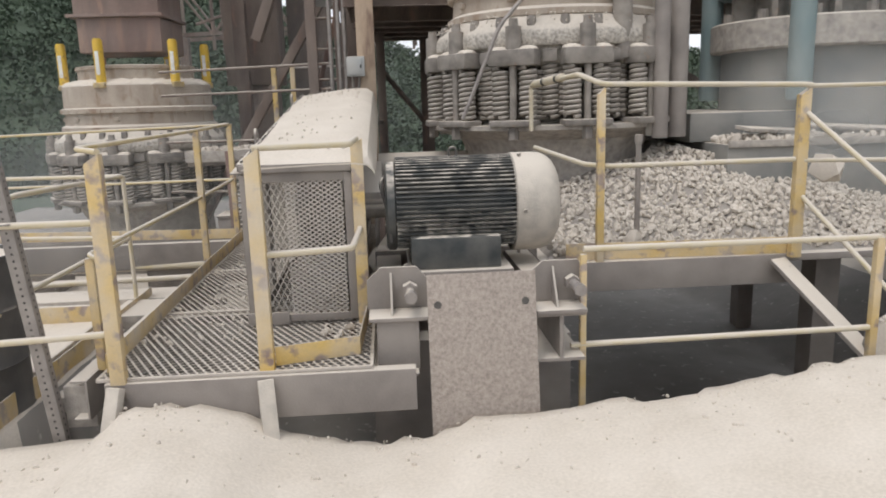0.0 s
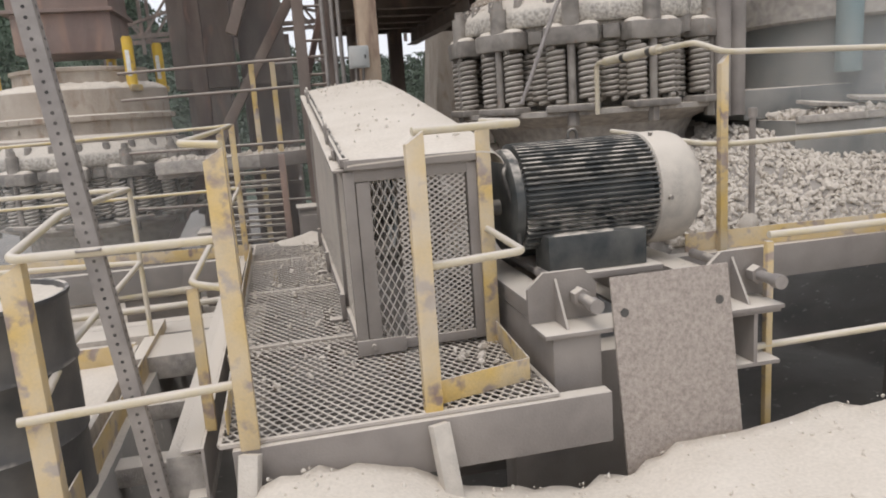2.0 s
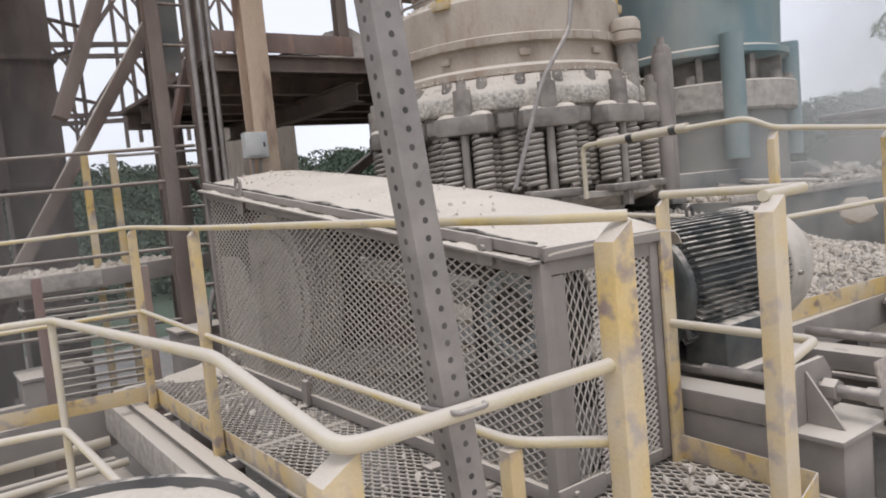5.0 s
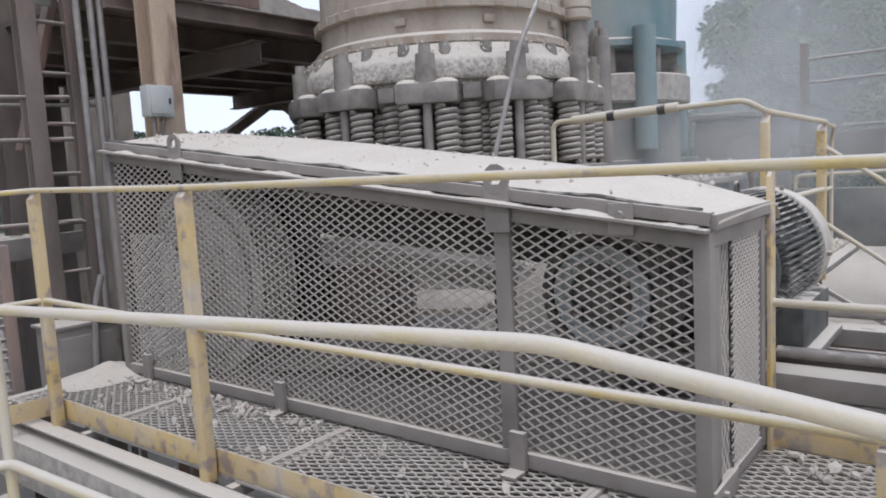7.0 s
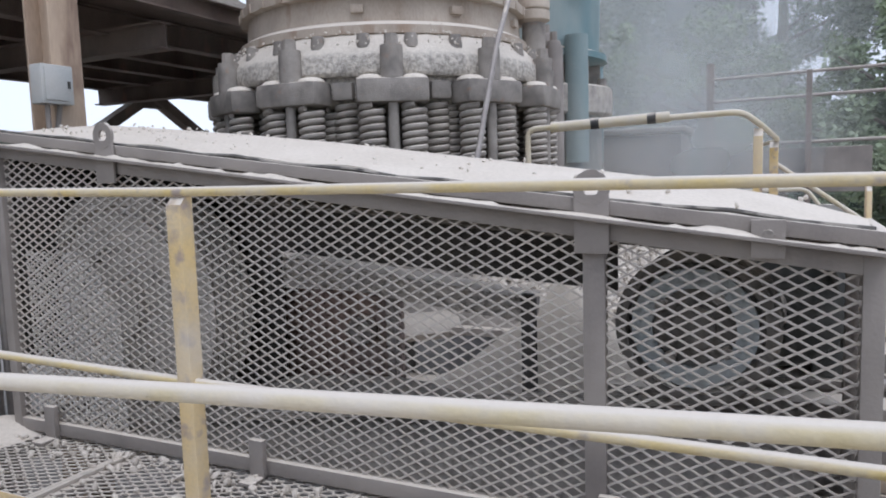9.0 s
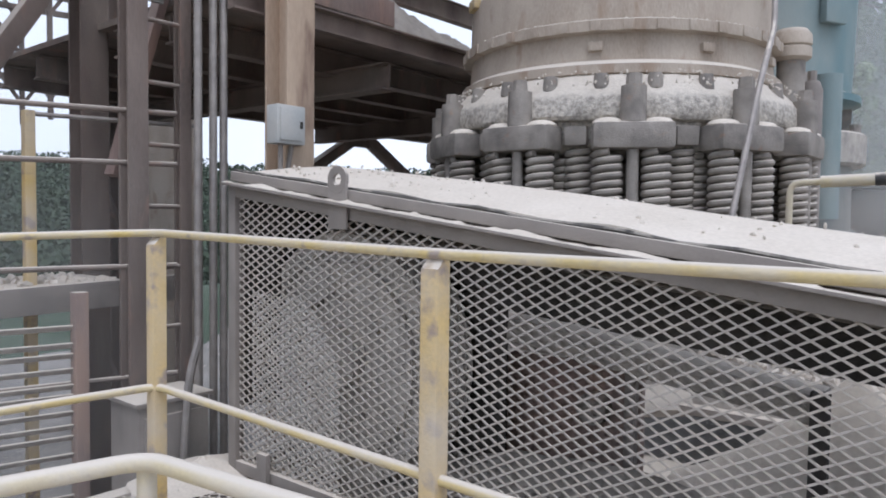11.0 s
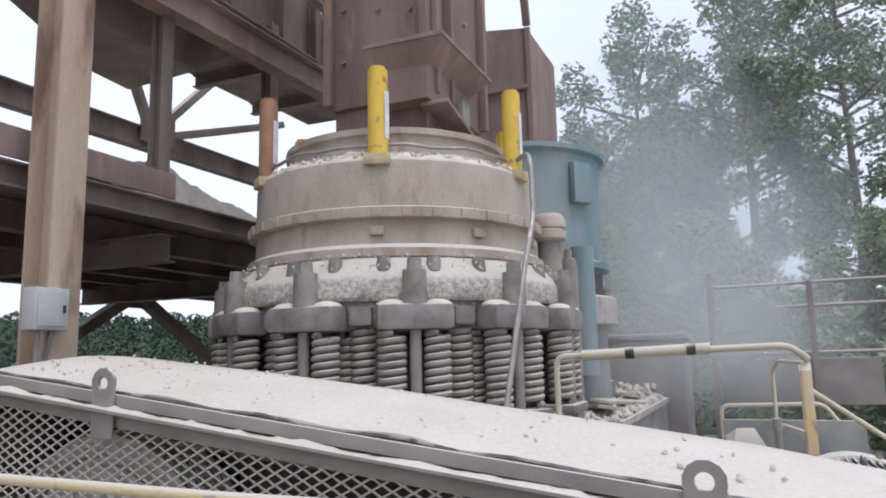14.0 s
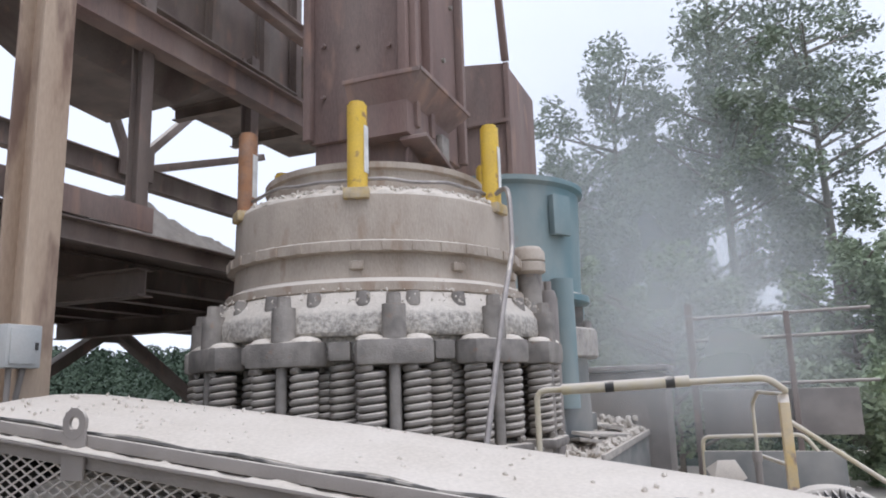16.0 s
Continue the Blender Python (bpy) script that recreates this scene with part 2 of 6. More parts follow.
def helix(bm, x, y, z0, z1, radius, wire, turns, seg=8, per=14):
    n = int(turns * per)
    pts = [(x + radius * math.cos(2 * math.pi * i / per), y + radius * math.sin(2 * math.pi * i / per), z0 + wire + (z1 - z0 - 2 * wire) * i / n) for i in range(n + 1)]
    return tube(bm, pts, wire, seg, bend=0)


def expanded(bm, origin, u, v, width, height, cell_u, cell_v, strand, thick, top=None, bond=0.0):
    """Expanded metal over a panel: zigzag strands along u, meeting at their points or along bonds. top(a): the height at a along u."""
    origin, u, v = Vector(origin), Vector(u).normalized(), Vector(v).normalized()
    w = u.cross(v)
    nu = int(width / (cell_u / 2))
    rows = int(height / (cell_v / 2)) + 1
    for j in range(rows):
        base = j * cell_v / 2
        prev = None
        for i in range(nu + 1):
            a = min(i * cell_u / 2, width)
            up = ((i + j) % 2) * cell_v / 2
            b = base + up
            lim = top(a) if top else height
            if b > lim:
                prev = None
                continue
            for side in ((-bond / 2, bond / 2) if bond else (0.0,)):
                c = origin + u * (a + side) + v * b + w * (0.5 if (i + j) % 2 else -0.5) * thick
                ring = [bm.verts.new(c + v * (d * strand / 2) + w * (q * thick / 2)) for d, q in ((-1, -1), (1, -1), (1, 1), (-1, 1))]
                if prev:
                    for k in range(4):
                        bm.faces.new((prev[k], prev[(k + 1) % 4], ring[(k + 1) % 4], ring[k]))
                prev = ring
    return bm


# ---- ground ----
def lip(x):
    """Height of the dust bank's edge along x."""
    return float(np.interp(x, [-6, -2.3, -2.04, -1.6, -1.5, -1.37, -1.06, -0.78, -0.61, -0.2, 0.16, 0.37, 0.74, 1.14, 1.83, 2.3, 2.68, 3.2, 5, 9], [0.05, 0.05, 0.06, 0.09, 0.15, 0.28, 0.27, 0.19, 0.08, 0.0, 0.03, 0.10, 0.09, 0.15, 0.22, 0.31, 0.32, 0.39, 0.45, 0.45]))


def height(x, y):
    near = lip(x) * (0.45 + 0.55 * max(0, min(1, (y - 0.5) / 2.6))) + 0.03 * noise.noise((x * 0.9, y * 0.9, 0)) + 0.012 * noise.noise((x * 4, y * 4, 3)) + 0.008 * noise.noise((x * 9, y * 9, 6)) * max(0, min(1, (y - 2.6) / 0.8))
    edge = 3.62 + 0.09 * noise.noise((x * 1.7, 2.2, 0)) + 0.035 * noise.noise((x * 8, 5.1, 0)) + (0.5 if x > 2.95 else 0)
    low = -1.3
    if x < -2.12:
        edge, low = 6.7, -0.42
    elif x < -1.5 and y > 7.5:
        low = -0.42
    drop = max(0, min(1, (y - edge) / 0.45))
    z = near * (1 - drop) + drop * (low + 0.12 * noise.noise((x * 0.7, y * 0.7, 5)))
    if x > 4.6:
        z = max(z, -1.3 + min(1.4, (x - 4.6) * 0.5))
    far = math.hypot(x, y - 5)
    if far > 16:
        a = math.atan2(x, y - 5)
        z = z + (min(far, 30) - 16) / 14 * (-1.5 - z)
        rise = np.interp(math.degrees(a), [-180, -60, -25, -12, -5, 5, 43, 60, 100, 180], [0.05, 0.25, 0.30, 0.26, 0.17, 0.11, 0.105, 0.105, 0.12, 0.05])
        z += max(0, far - 32) * float(rise) * 1.15 * min(1, 95 / far) * (1 + 0.06 * noise.noise((a * 9, 1, 1)))
    return z


def spaced():
    a = list(np.arange(-5, 7.01, 0.075))
    out, step = [], 0.2
    while (a[-1] if not out else out[-1]) < 900:
        out.append((out[-1] if out else a[-1]) + step)
        step *= 1.22
    low, step = [], 0.2
    while (a[0] if not low else low[-1]) > -900:
        low.append((low[-1] if low else a[0]) - step)
        step *= 1.22
    return low[::-1] + a + out


def ground():
    xs, ys = spaced(), spaced()
    verts = [(x, y, height(x, y)) for y in ys for x in xs]
    n = len(xs)
    faces = [(j * n + i, j * n + i + 1, (j + 1) * n + i + 1, (j + 1) * n + i) for j in range(len(ys) - 1) for i in range(n - 1)]
    me = bpy.data.meshes.new("ground")
    me.from_pydata(verts, [], faces)
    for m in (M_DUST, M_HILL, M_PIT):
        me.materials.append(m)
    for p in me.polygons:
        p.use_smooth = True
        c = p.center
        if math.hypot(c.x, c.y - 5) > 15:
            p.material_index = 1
        # low and rear faces get the darker tone that stands for shade
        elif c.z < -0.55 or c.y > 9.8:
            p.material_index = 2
    tagged(new("ground", me), "pale stone dust bank sloping into a pit under the machines", "ground", kind="structure")


ground()


# ---- loose stones ----
def stone_mesh(bm, c, r, squash=0.7):
    s = bmesh.ops.create_icosphere(bm, subdivisions=1, radius=1)
    e = Euler((random.uniform(0, 6), random.uniform(0, 6), random.uniform(0, 6)))
    sc = Matrix.Diagonal((r * random.uniform(0.7, 1.3), r * random.uniform(0.6, 1.1), r * squash * random.uniform(0.6, 1.1), 1))
    for v in s["verts"]:
        v.co *= random.uniform(0.72, 1.15)
    bmesh.ops.transform(bm, matrix=Matrix.Translation(c) @ e.to_matrix().to_4x4() @ sc, verts=s["verts"])


def ico_data():
    b = bm_new()
    bmesh.ops.create_icosphere(b, subdivisions=1, radius=1)
    v = np.array([tuple(q.co) for q in b.verts])
    f = [tuple(q.index for q in p.verts) for p in b.faces]
    b.free()
    return v, f


ICO_V, ICO_F = ico_data()


def stones(name, spots, label, category, mat=None, squash=0.75):
    """Many loose stones as one mass; spots are (x, y, z, radius)."""
    verts, faces = [], []
    rng = np.random.default_rng(3)
    for x, y, z, r in spots:
        q = np.array(Euler(tuple(rng.uniform(0, 6.28, 3))).to_matrix())
        v = ICO_V * rng.uniform(0.7, 1.15, (len(ICO_V), 1)) * np.array([rng.uniform(0.8, 1.3), rng.uniform(0.6, 1.0), squash * rng.uniform(0.5, 1.0)]) * r
        v = v @ q.T + np.array([x, y, z])
        o = len(verts)
        verts.extend(map(tuple, v))
        faces.extend([tuple(o + k for k in f) for f in ICO_F])
    me = bpy.data.meshes.new(name)
    me.from_pydata(verts, [], faces)
    me.materials.append(mat or M_ROCK)
    return tagged(new(name, me), label, category, kind="stuff")


def pile_height(x, y):
    """Top of the stone heap that lies round the crusher."""
    a = max(0, 1 - abs(x - 2.7) / 2.0) ** 0.6
    return 0.66 + 0.62 * a * max(0, min(1, (y - 5.0) / 1.5)) + 0.05 * noise.noise((x * 2, y * 2, 8))


rng = random.Random(5)
spots = []
for _ in range(9500):
    x, y = rng.uniform(1.15, 5.2), rng.uniform(4.98, 7.6)
    if math.hypot(x - 1.706, y - 7.469) < 0.98 or math.hypot(x - 4.37, y - 7.36) < 0.95:
        continue
    spots.append((x, y, pile_height(x, y) + rng.uniform(-0.015, 0.02), rng.uniform(0.016, 0.036)))
core_x, core_y = [1.12 + 0.1 * i for i in range(42)], [4.95 + 0.1 * j for j in range(28)]
heap_core = bpy.data.meshes.new("heap_core")
heap_core.from_pydata([(x, y, pile_height(x, y) - 0.012 if 0 < j < 27 and 0 < i < 41 else 0.62) for j, y in enumerate(core_y) for i, x in enumerate(core_x)], [], [(j * 42 + i, j * 42 + i + 1, j * 42 + i + 43, j * 42 + i + 42) for j in range(27) for i in range(41)])
heap_core.materials.append(M_SPILL)
tagged(new("heap_core", heap_core), "packed grey stone fines under the heap", "stones", kind="stuff")
stones("stone_heap", spots, "heap of pale crushed stone lying against the crusher", "stones")

spots = []
for _ in range(330):
    x = rng.uniform(-2.1, 4.5)
    y = min(3.44 + rng.uniform(-0.05, 0.03), 3.4 + rng.gauss(-0.1, 0.2))
    if rng.random() < 0.35:
        x, y = rng.uniform(-1, 4), rng.uniform(1.2, 3.4)
    spots.append((x, y, height(x, y) + 0.001, rng.choice((0.006, 0.008, 0.011, 0.015)) * rng.uniform(0.7, 1.3)))
for _ in range(130):
    x = rng.uniform(-1.45, 2.6)
    y = 3.56 + rng.uniform(-0.09, 0.05)
    spots.append((x, y, height(x, y), rng.uniform(0.005, 0.014)))
for _ in range(700):
    x, y = rng.uniform(2.95, 4.8), rng.uniform(3.7, 5.0)
    spots.append((x, y, height(x, y) + 0.01, rng.uniform(0.014, 0.036)))
stones("scattered_stones", spots, "small stones scattered over the dust bank", "stones")


# ---- belt-drive walkway ----
DECK = 0.40
GX0, GX1, GY0, GY1 = -0.88, -0.25, 4.50, 8.17


def guard_top(y):
    return 1.36 + (y - GY0) / (GY1 - GY0) * 0.46


def walkway():
    w = thing("walkway", "dusty expanded metal walkway deck on steel channels", "walkway", kind="structure")
    part("front_channel", channel(bm_new(), (-1.5, 3.64, DECK - 0.13), (0.1, 3.64, DECK - 0.13), 0.07, 0.23, side=1), M_STEEL, w)
    b = channel(bm_new(), (-1.62, 3.7, DECK - 0.12), (-1.62, 8.4, DECK - 0.12), 0.08, 0.22, side=1)
    part("side_channel", b, M_STEEL, w)
    part("rear_channel", channel(bm_new(), (-1.62, 8.36, DECK - 0.12), (0.2, 8.36, DECK - 0.12), 0.08, 0.22), M_STEEL, w)
    part("side_beam", box(bm_new(), -1.775, -1.615, 3.78, 8.42, 0.10, 0.335, 0.008), M_RING, w, "pale dust-covered side beam")
    b = bm_new()
    beam(b, (-1.43, 3.60, DECK - 0.02), (-1.49, 3.44, -0.1), 0.08, 0.05)
    part("support_leg", b, M_COWL, w, "pale dust-coated leg")
    b = bm_new()
    beam(b, (-0.68, 3.60, DECK - 0.02), (-0.64, 3.47, -0.12), 0.08, 0.05)
    part("support_leg", b, M_COWL, w, "pale dust-coated leg")
    return w


walkway()


def grating(y0, y1):
    """One panel of expanded metal deck with its edge bars."""
    g = thing("grating_panel", "dusty expanded metal deck panel on the walkway", "grating", group="walkway deck panels")
    b = expanded(bm_new(), (-1.55, y0 + 0.03, DECK), (0, 1, 0), (1, 0, 0), y1 - y0 - 0.06, 1.42, 0.082, 0.046, 0.0115, 0.004, bond=0.02)
    part("mesh", b, M_GRATING, g, smooth=False)["kind"] = "stuff"
    for y in (y0 + 0.012, y1 - 0.012):
        part("edge_bar", beam(bm_new(), (-1.55, y, DECK - 0.004), (-0.13, y, DECK - 0.004), 0.022, 0.016, 0.002), M_GRATING, g)
    for x in (-1.55, -0.135):
        part("side_bar", beam(bm_new(), (x, y0 + 0.024, DECK - 0.006), (x, y1 - 0.024, DECK - 0.006), 0.02, 0.014, 0.002), M_GRATING, g)
    part("bearer", beam(bm_new(), (-1.6, y1 - 0.03, DECK - 0.04), (-0.15, y1 - 0.03, DECK - 0.04), 0.05, 0.05), M_STEEL, g)


for y0, y1 in ((3.66, 4.9), (4.9, 6.2), (6.2, 7.4), (7.4, 8.34)):
    grating(y0, y1)


def post(parent, p, z0, z1, w=0.075, d=0.06, name="post", slope=True, mat=None):
    """Flat-sided rail post with a slanted, cut top."""
    b = bm_new()
    box(b, p[0] - w / 2, p[0] + w / 2, p[1] - d / 2, p[1] + d / 2, z0, z1, 0.004)
    if slope:
        for v in b.verts:
            if v.co.z > z1 - 0.02 and v.co.x < p[0]:
                v.co.z -= 0.045
    return part(name, b, mat or M_YELLOW, parent)


PIPE = 0.018


def walkway_rail():
    g = thing("walkway_guardrail", "yellow steel guardrail with dusty pipe rails and toe board", "guardrail")
    post(g, (-1.43, 3.66), DECK - 0.02, 1.56)
    post(g, (-0.68, 3.70), DECK - 0.02, 1.56)
    post(g, (-0.19, 4.46), DECK - 0.02, 1.56, 0.075, 0.018)
    post(g, (-1.60, 6.30), DECK - 0.02, 1.60, 0.05, 0.055)
    post(g, (-1.60, 7.62), DECK - 0.02, 1.615, 0.05, 0.055)
    post(g, (-1.60, 3.90), DECK - 0.02, 1.00, 0.045, 0.045, slope=False)
    part("top_rail", tube(bm_new(), [(-1.40, 3.64, 1.57), (-1.56, 3.78, 1.58), (-1.6, 6.3, 1.59), (-1.6, 7.62, 1.61), (-1.75, 7.85, 1.6), (-4.9, 8.3, 1.52)], 0.0145), M_RAIL, g)
    part("mid_rail", tube(bm_new(), [(-1.43, 3.69, 1.02), (-1.60, 3.88, 1.02), (-1.6, 6.3, 1.03), (-1.6, 7.62, 1.05), (-4.9, 8.2, 0.98)], 0.0145), M_RAIL, g)
    part("top_rail", tube(bm_new(), [(-0.68, 3.72, 1.56), (-0.2, 3.84, 1.56), (-0.19, 4.46, 1.56)], PIPE, bend=0.04), M_PIPE, g)
    part("mid_rail", tube(bm_new(), [(-0.68, 3.72, 1.01), (-0.21, 3.83, 1.01), (-0.19, 4.46, 1.01)], PIPE, bend=0.04), M_PIPE, g)
    for a, c in (((-1.52, 3.75), (-1.56, 6.3)), ((-1.56, 6.3), (-1.56, 7.75)), ((-0.64, 3.73), (-0.2, 3.85)), ((-0.2, 3.85), (-0.17, 4.5)), ((-1.56, 7.75), (-4.5, 8.1))):
        b = bm_new()
        beam(b, (*a, DECK + 0.06), (*c, DECK + 0.06), 0.007, 0.105, 0.002)
        part("toe_board", b, M_YELLOW, g)
    return g


walkway_rail()


def side_rail():
    g = thing("stair_guardrail", "yellow corner post with dusty white pipe rails beside the walkway", "guardrail")
    post(g, (-2.18, 3.715), 0.0, 1.205, 0.085, 0.07)
    part("top_rail", tube(bm_new(), [(-1.46, 3.665, 1.222), (-2.18, 3.672, 1.222), (-2.17, 4.36, 1.298), (-2.28, 6.43, 1.22), (-3.7, 6.8, 1.2)], 0.0175), M_PIPE, g)
    part("lower_rail", tube(bm_new(), [(-1.47, 3.67, 0.645), (-2.24, 3.67, 0.615)], PIPE), M_PIPE, g)
    part("lower_rail", tube(bm_new(), [(-2.2, 3.8, 0.62), (-2.22, 4.34, 0.70), (-2.28, 6.43, 0.68), (-3.7, 6.8, 0.66)], PIPE), M_PIPE, g)
    part("thin_post", rod(bm_new(), (-2.28, 6.43, 0.0), (-2.28, 6.43, 1.22), 0.018), M_PIPE, g)
    b = bm_new()
    beam(b, (-2.2, 3.75, 0.12), (-2.2, 6.6, 0.12), 0.008, 0.15, 0.002)
    part("toe_board", b, M_YELLOW, g)
    return g


side_rail()


def perforated_strut():
    s = thing("perforated_strut", "galvanised square tube with rows of punched holes, leaning against the rail", "strut")
    p0, p1 = Vector((-1.765, 3.718, -0.1)), Vector((-2.07, 3.718, 2.9))
    b = bm_new()
    beam(b, p0, p1, 0.068, 0.06, 0.006, up=(0, -1, 0))
    body = part("tube", b, M_GALV, s)
    f, ln, o = frame_of(p0, p1, Vector((0, -1, 0)))
    b = bm_new()
    bmesh.ops.create_circle(b, cap_ends=True, segments=10, radius=0.0068)
    hole = None
    for i in range(int(ln / 0.036)):
        z = 0.03 + i * 0.036
        for face in ((0, 0.0303, 0), (-0.0343, 0, 1), (0.0343, 0, 1)):
            m = Matrix.Translation(o) @ f @ Matrix.Translation((face[0], face[1], z)) @ (pose(0, 0, 0, 90, 0, 0) if not face[2] else pose(0, 0, 0, 0, 90, 0))
            if hole is None:
                hole = q = part("hole", b, M_CABLE, body)
            else:
                q = new("hole", hole.data)
                q.parent = body
            q.matrix_basis = m
    part("u_bolt", tube(bm_new(), [(-1.94, 3.76, 1.222), (-1.94, 3.638, 1.232), (-1.86, 3.638, 1.232), (-1.86, 3.76, 1.222)], 0.006, bend=0.02), M_GALV, s)
    return s


perforated_strut()


# ---- belt guard ----
def eye_plate(bm, x, y, z, r0, r1, t):
    """A flat plate ring facing along x, with a slightly angular rim."""
    rows = []
    for k in range(12):
        q = 2 * math.pi * (k + 0.5) / 12
        c, d = math.cos(q), math.sin(q)
        rows.append([bm.verts.new((x + sx * t, y + r * c, z + r * d)) for sx, r in ((-1, r0), (-1, r1), (1, r1), (1, r0))])
    for u, v in zip(rows, rows[1:] + rows[:1]):
        for k in range(4):
            bm.faces.new((u[k], u[(k + 1) % 4], v[(k + 1) % 4], v[k]))


def belt_guard():
    g = thing("belt_guard", "expanded metal belt guard on an angle-iron frame under a sheet lid", "machine guard")
    z0 = DECK + 0.03
    for x in (GX0, GX1):
        for y in (GY0, GY1):
            b = bm_new()
            box(b, x - 0.028, x + 0.028, y - 0.028, y + 0.028, z0, guard_top(y), 0.004)
            part("corner_post", b, M_STEEL, g)
    for x in (GX0, GX1):
        b = bm_new()
        beam(b, (x, GY0, guard_top(GY0) - 0.02), (x, GY1, guard_top(GY1) - 0.02), 0.05, 0.07)
        part("top_angle", b, M_STEEL, g)
        b = bm_new()
        beam(b, (x, GY0, z0 + 0.02), (x, GY1, z0 + 0.02), 0.05, 0.06)
        part("bottom_angle", b, M_STEEL, g)
    for y in (GY0, GY1):
        b = bm_new()
        beam(b, (GX0, y, guard_top(y) - 0.02), (GX1, y, guard_top(y) - 0.02), 0.05, 0.06)
        part("end_angle", b, M_STEEL, g)
        b = bm_new()
        beam(b, (GX0, y, z0 + 0.02), (GX1, y, z0 + 0.02), 0.05, 0.05)
        part("end_angle", b, M_STEEL, g)
    # uprights with lifting eyes
    for y in (5.27, 7.40):
        b = bm_new()
        box(b, GX0 - 0.048, GX0 - 0.036, y - 0.055, y + 0.055, guard_top(y) - 0.1, guard_top(y) + 0.085, 0.003)
        eye_plate(b, GX0 - 0.042, y, guard_top(y) + 0.105, 0.026, 0.058, 0.007)
        part("lifting_eye", b, M_STEEL, g)
    b = bm_new()
    box(b, GX0 - 0.022, GX0 + 0.02, 5.235, 5.305, z0, guard_top(5.27) - 0.03, 0.003)
    part("upright", b, M_STEEL, g)
    for y in (5.22, 6.65, 7.9):
        b = bm_new()
        box(b, GX0 - 0.055, GX0 - 0.027, y - 0.035, y + 0.035, DECK + 0.005, DECK + 0.17, 0.004)
        box(b, GX0 - 0.13, GX0 - 0.03, y - 0.035, y + 0.035, DECK + 0.004, DECK + 0.02, 0.003)
        part("foot_bracket", b, M_STEEL, g, "dust-caked angle bracket")
    mesh_top = lambda a: guard_top(GY0 + a) - z0 - 0.03
    for x in (GX0,):
        b = expanded(bm_new(), (x, GY0, z0), (0, 1, 0), (0, 0, 1), GY1 - GY0, 1.45, 0.074, 0.039, 0.0075, 0.005, top=mesh_top)
        part("side_mesh", b, M_MESH, g, smooth=False)["kind"] = "stuff"
    b = expanded(bm_new(), (-0.785, GY0 - 0.002, z0), (0, 0, 1), (1, 0, 0), guard_top(GY0) - z0, 0.17, 0.074, 0.039, 0.006, 0.004)
    part("front_mesh", b, M_MESH, g, "open expanded metal strip", smooth=False)["kind"] = "stuff"
    b = expanded(bm_new(), (-0.64, GY0 - 0.016, z0 + 0.01), (1, 0, 0), (0, 0, 1), 0.37, guard_top(GY0) - z0 - 0.05, 0.044, 0.029, 0.0095, 0.005)
    part("front_mesh", b, M_MESH, g, "finer expanded metal panel", smooth=False)["kind"] = "stuff"
    part("corner_angle", box(bm_new(), -0.848, -0.778, GY0 - 0.02, GY0 + 0.02, z0 + 0.05, guard_top(GY0) - 0.055, 0.004), M_STEEL, g)
    foot = part("corner_plate", box(bm_new(), GX0 - 0.035, -0.66, GY0 - 0.043, GY0 - 0.03, z0 - 0.015, z0 + 0.065, 0.003), M_STEEL, g)
    part("bolt", rod(bm_new(), (-0.83, GY0 - 0.043, z0 + 0.03), (-0.83, GY0 - 0.06, z0 + 0.03), 0.014, 8), M_CAST, foot)
    part("lid_front_angle", beam(bm_new(), (GX0 - 0.02, GY0 - 0.034, guard_top(GY0) + 0.035), (GX1 + 0.02, GY0 - 0.034, guard_top(GY0) + 0.035), 0.03, 0.05), M_STEEL, g)
    cleat = part("lid_cleat", box(bm_new(), GX0 - 0.052, GX0 - 0.04, GY0 + 0.22, GY0 + 0.31, guard_top(GY0 + 0.26) - 0.04, guard_top(GY0 + 0.26) + 0.07, 0.003), M_STEEL, g)
    part("bolt", rod(bm_new(), (GX0 - 0.052, GY0 + 0.265, guard_top(GY0) + 0.06), (GX0 - 0.068, GY0 + 0.265, guard_top(GY0) + 0.06), 0.016, 8), M_CAST, cleat)
    # back sheet, post and end sheet coloured near-black as the guard's inner shade
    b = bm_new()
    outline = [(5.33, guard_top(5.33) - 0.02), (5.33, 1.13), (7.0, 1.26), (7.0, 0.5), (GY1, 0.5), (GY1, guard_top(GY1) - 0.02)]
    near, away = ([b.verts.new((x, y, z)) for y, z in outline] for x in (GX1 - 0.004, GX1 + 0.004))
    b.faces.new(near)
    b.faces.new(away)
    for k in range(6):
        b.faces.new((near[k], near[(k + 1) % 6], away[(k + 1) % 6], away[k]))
    part("back_sheet", b, M_INSIDE_SHADE, g, "steel sheet closing the far side, near-black for the shade inside", smooth=False)
    part("back_post", box(bm_new(), GX1 - 0.02, GX1 + 0.02, 5.68, 5.74, z0, 1.1, 0.003), M_INSIDE_SHADE, g)
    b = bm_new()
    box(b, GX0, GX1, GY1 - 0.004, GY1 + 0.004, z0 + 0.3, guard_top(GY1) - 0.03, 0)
    part("end_sheet", b, M_INSIDE_SHADE, g)
    b = expanded(bm_new(), (GX0 + 0.012, 7.44, z0 + 0.02), (0, 1, 0), (0, 0, 1), 0.62, 0.87, 0.044, 0.026, 0.0075, 0.004, top=lambda a: 0.87 - 0.3 * max(0, 1 - a / 0.3) ** 2)
    part("mesh_patch", b, M_PATCH, g, "pale patch of finer expanded metal", smooth=False)["kind"] = "stuff"
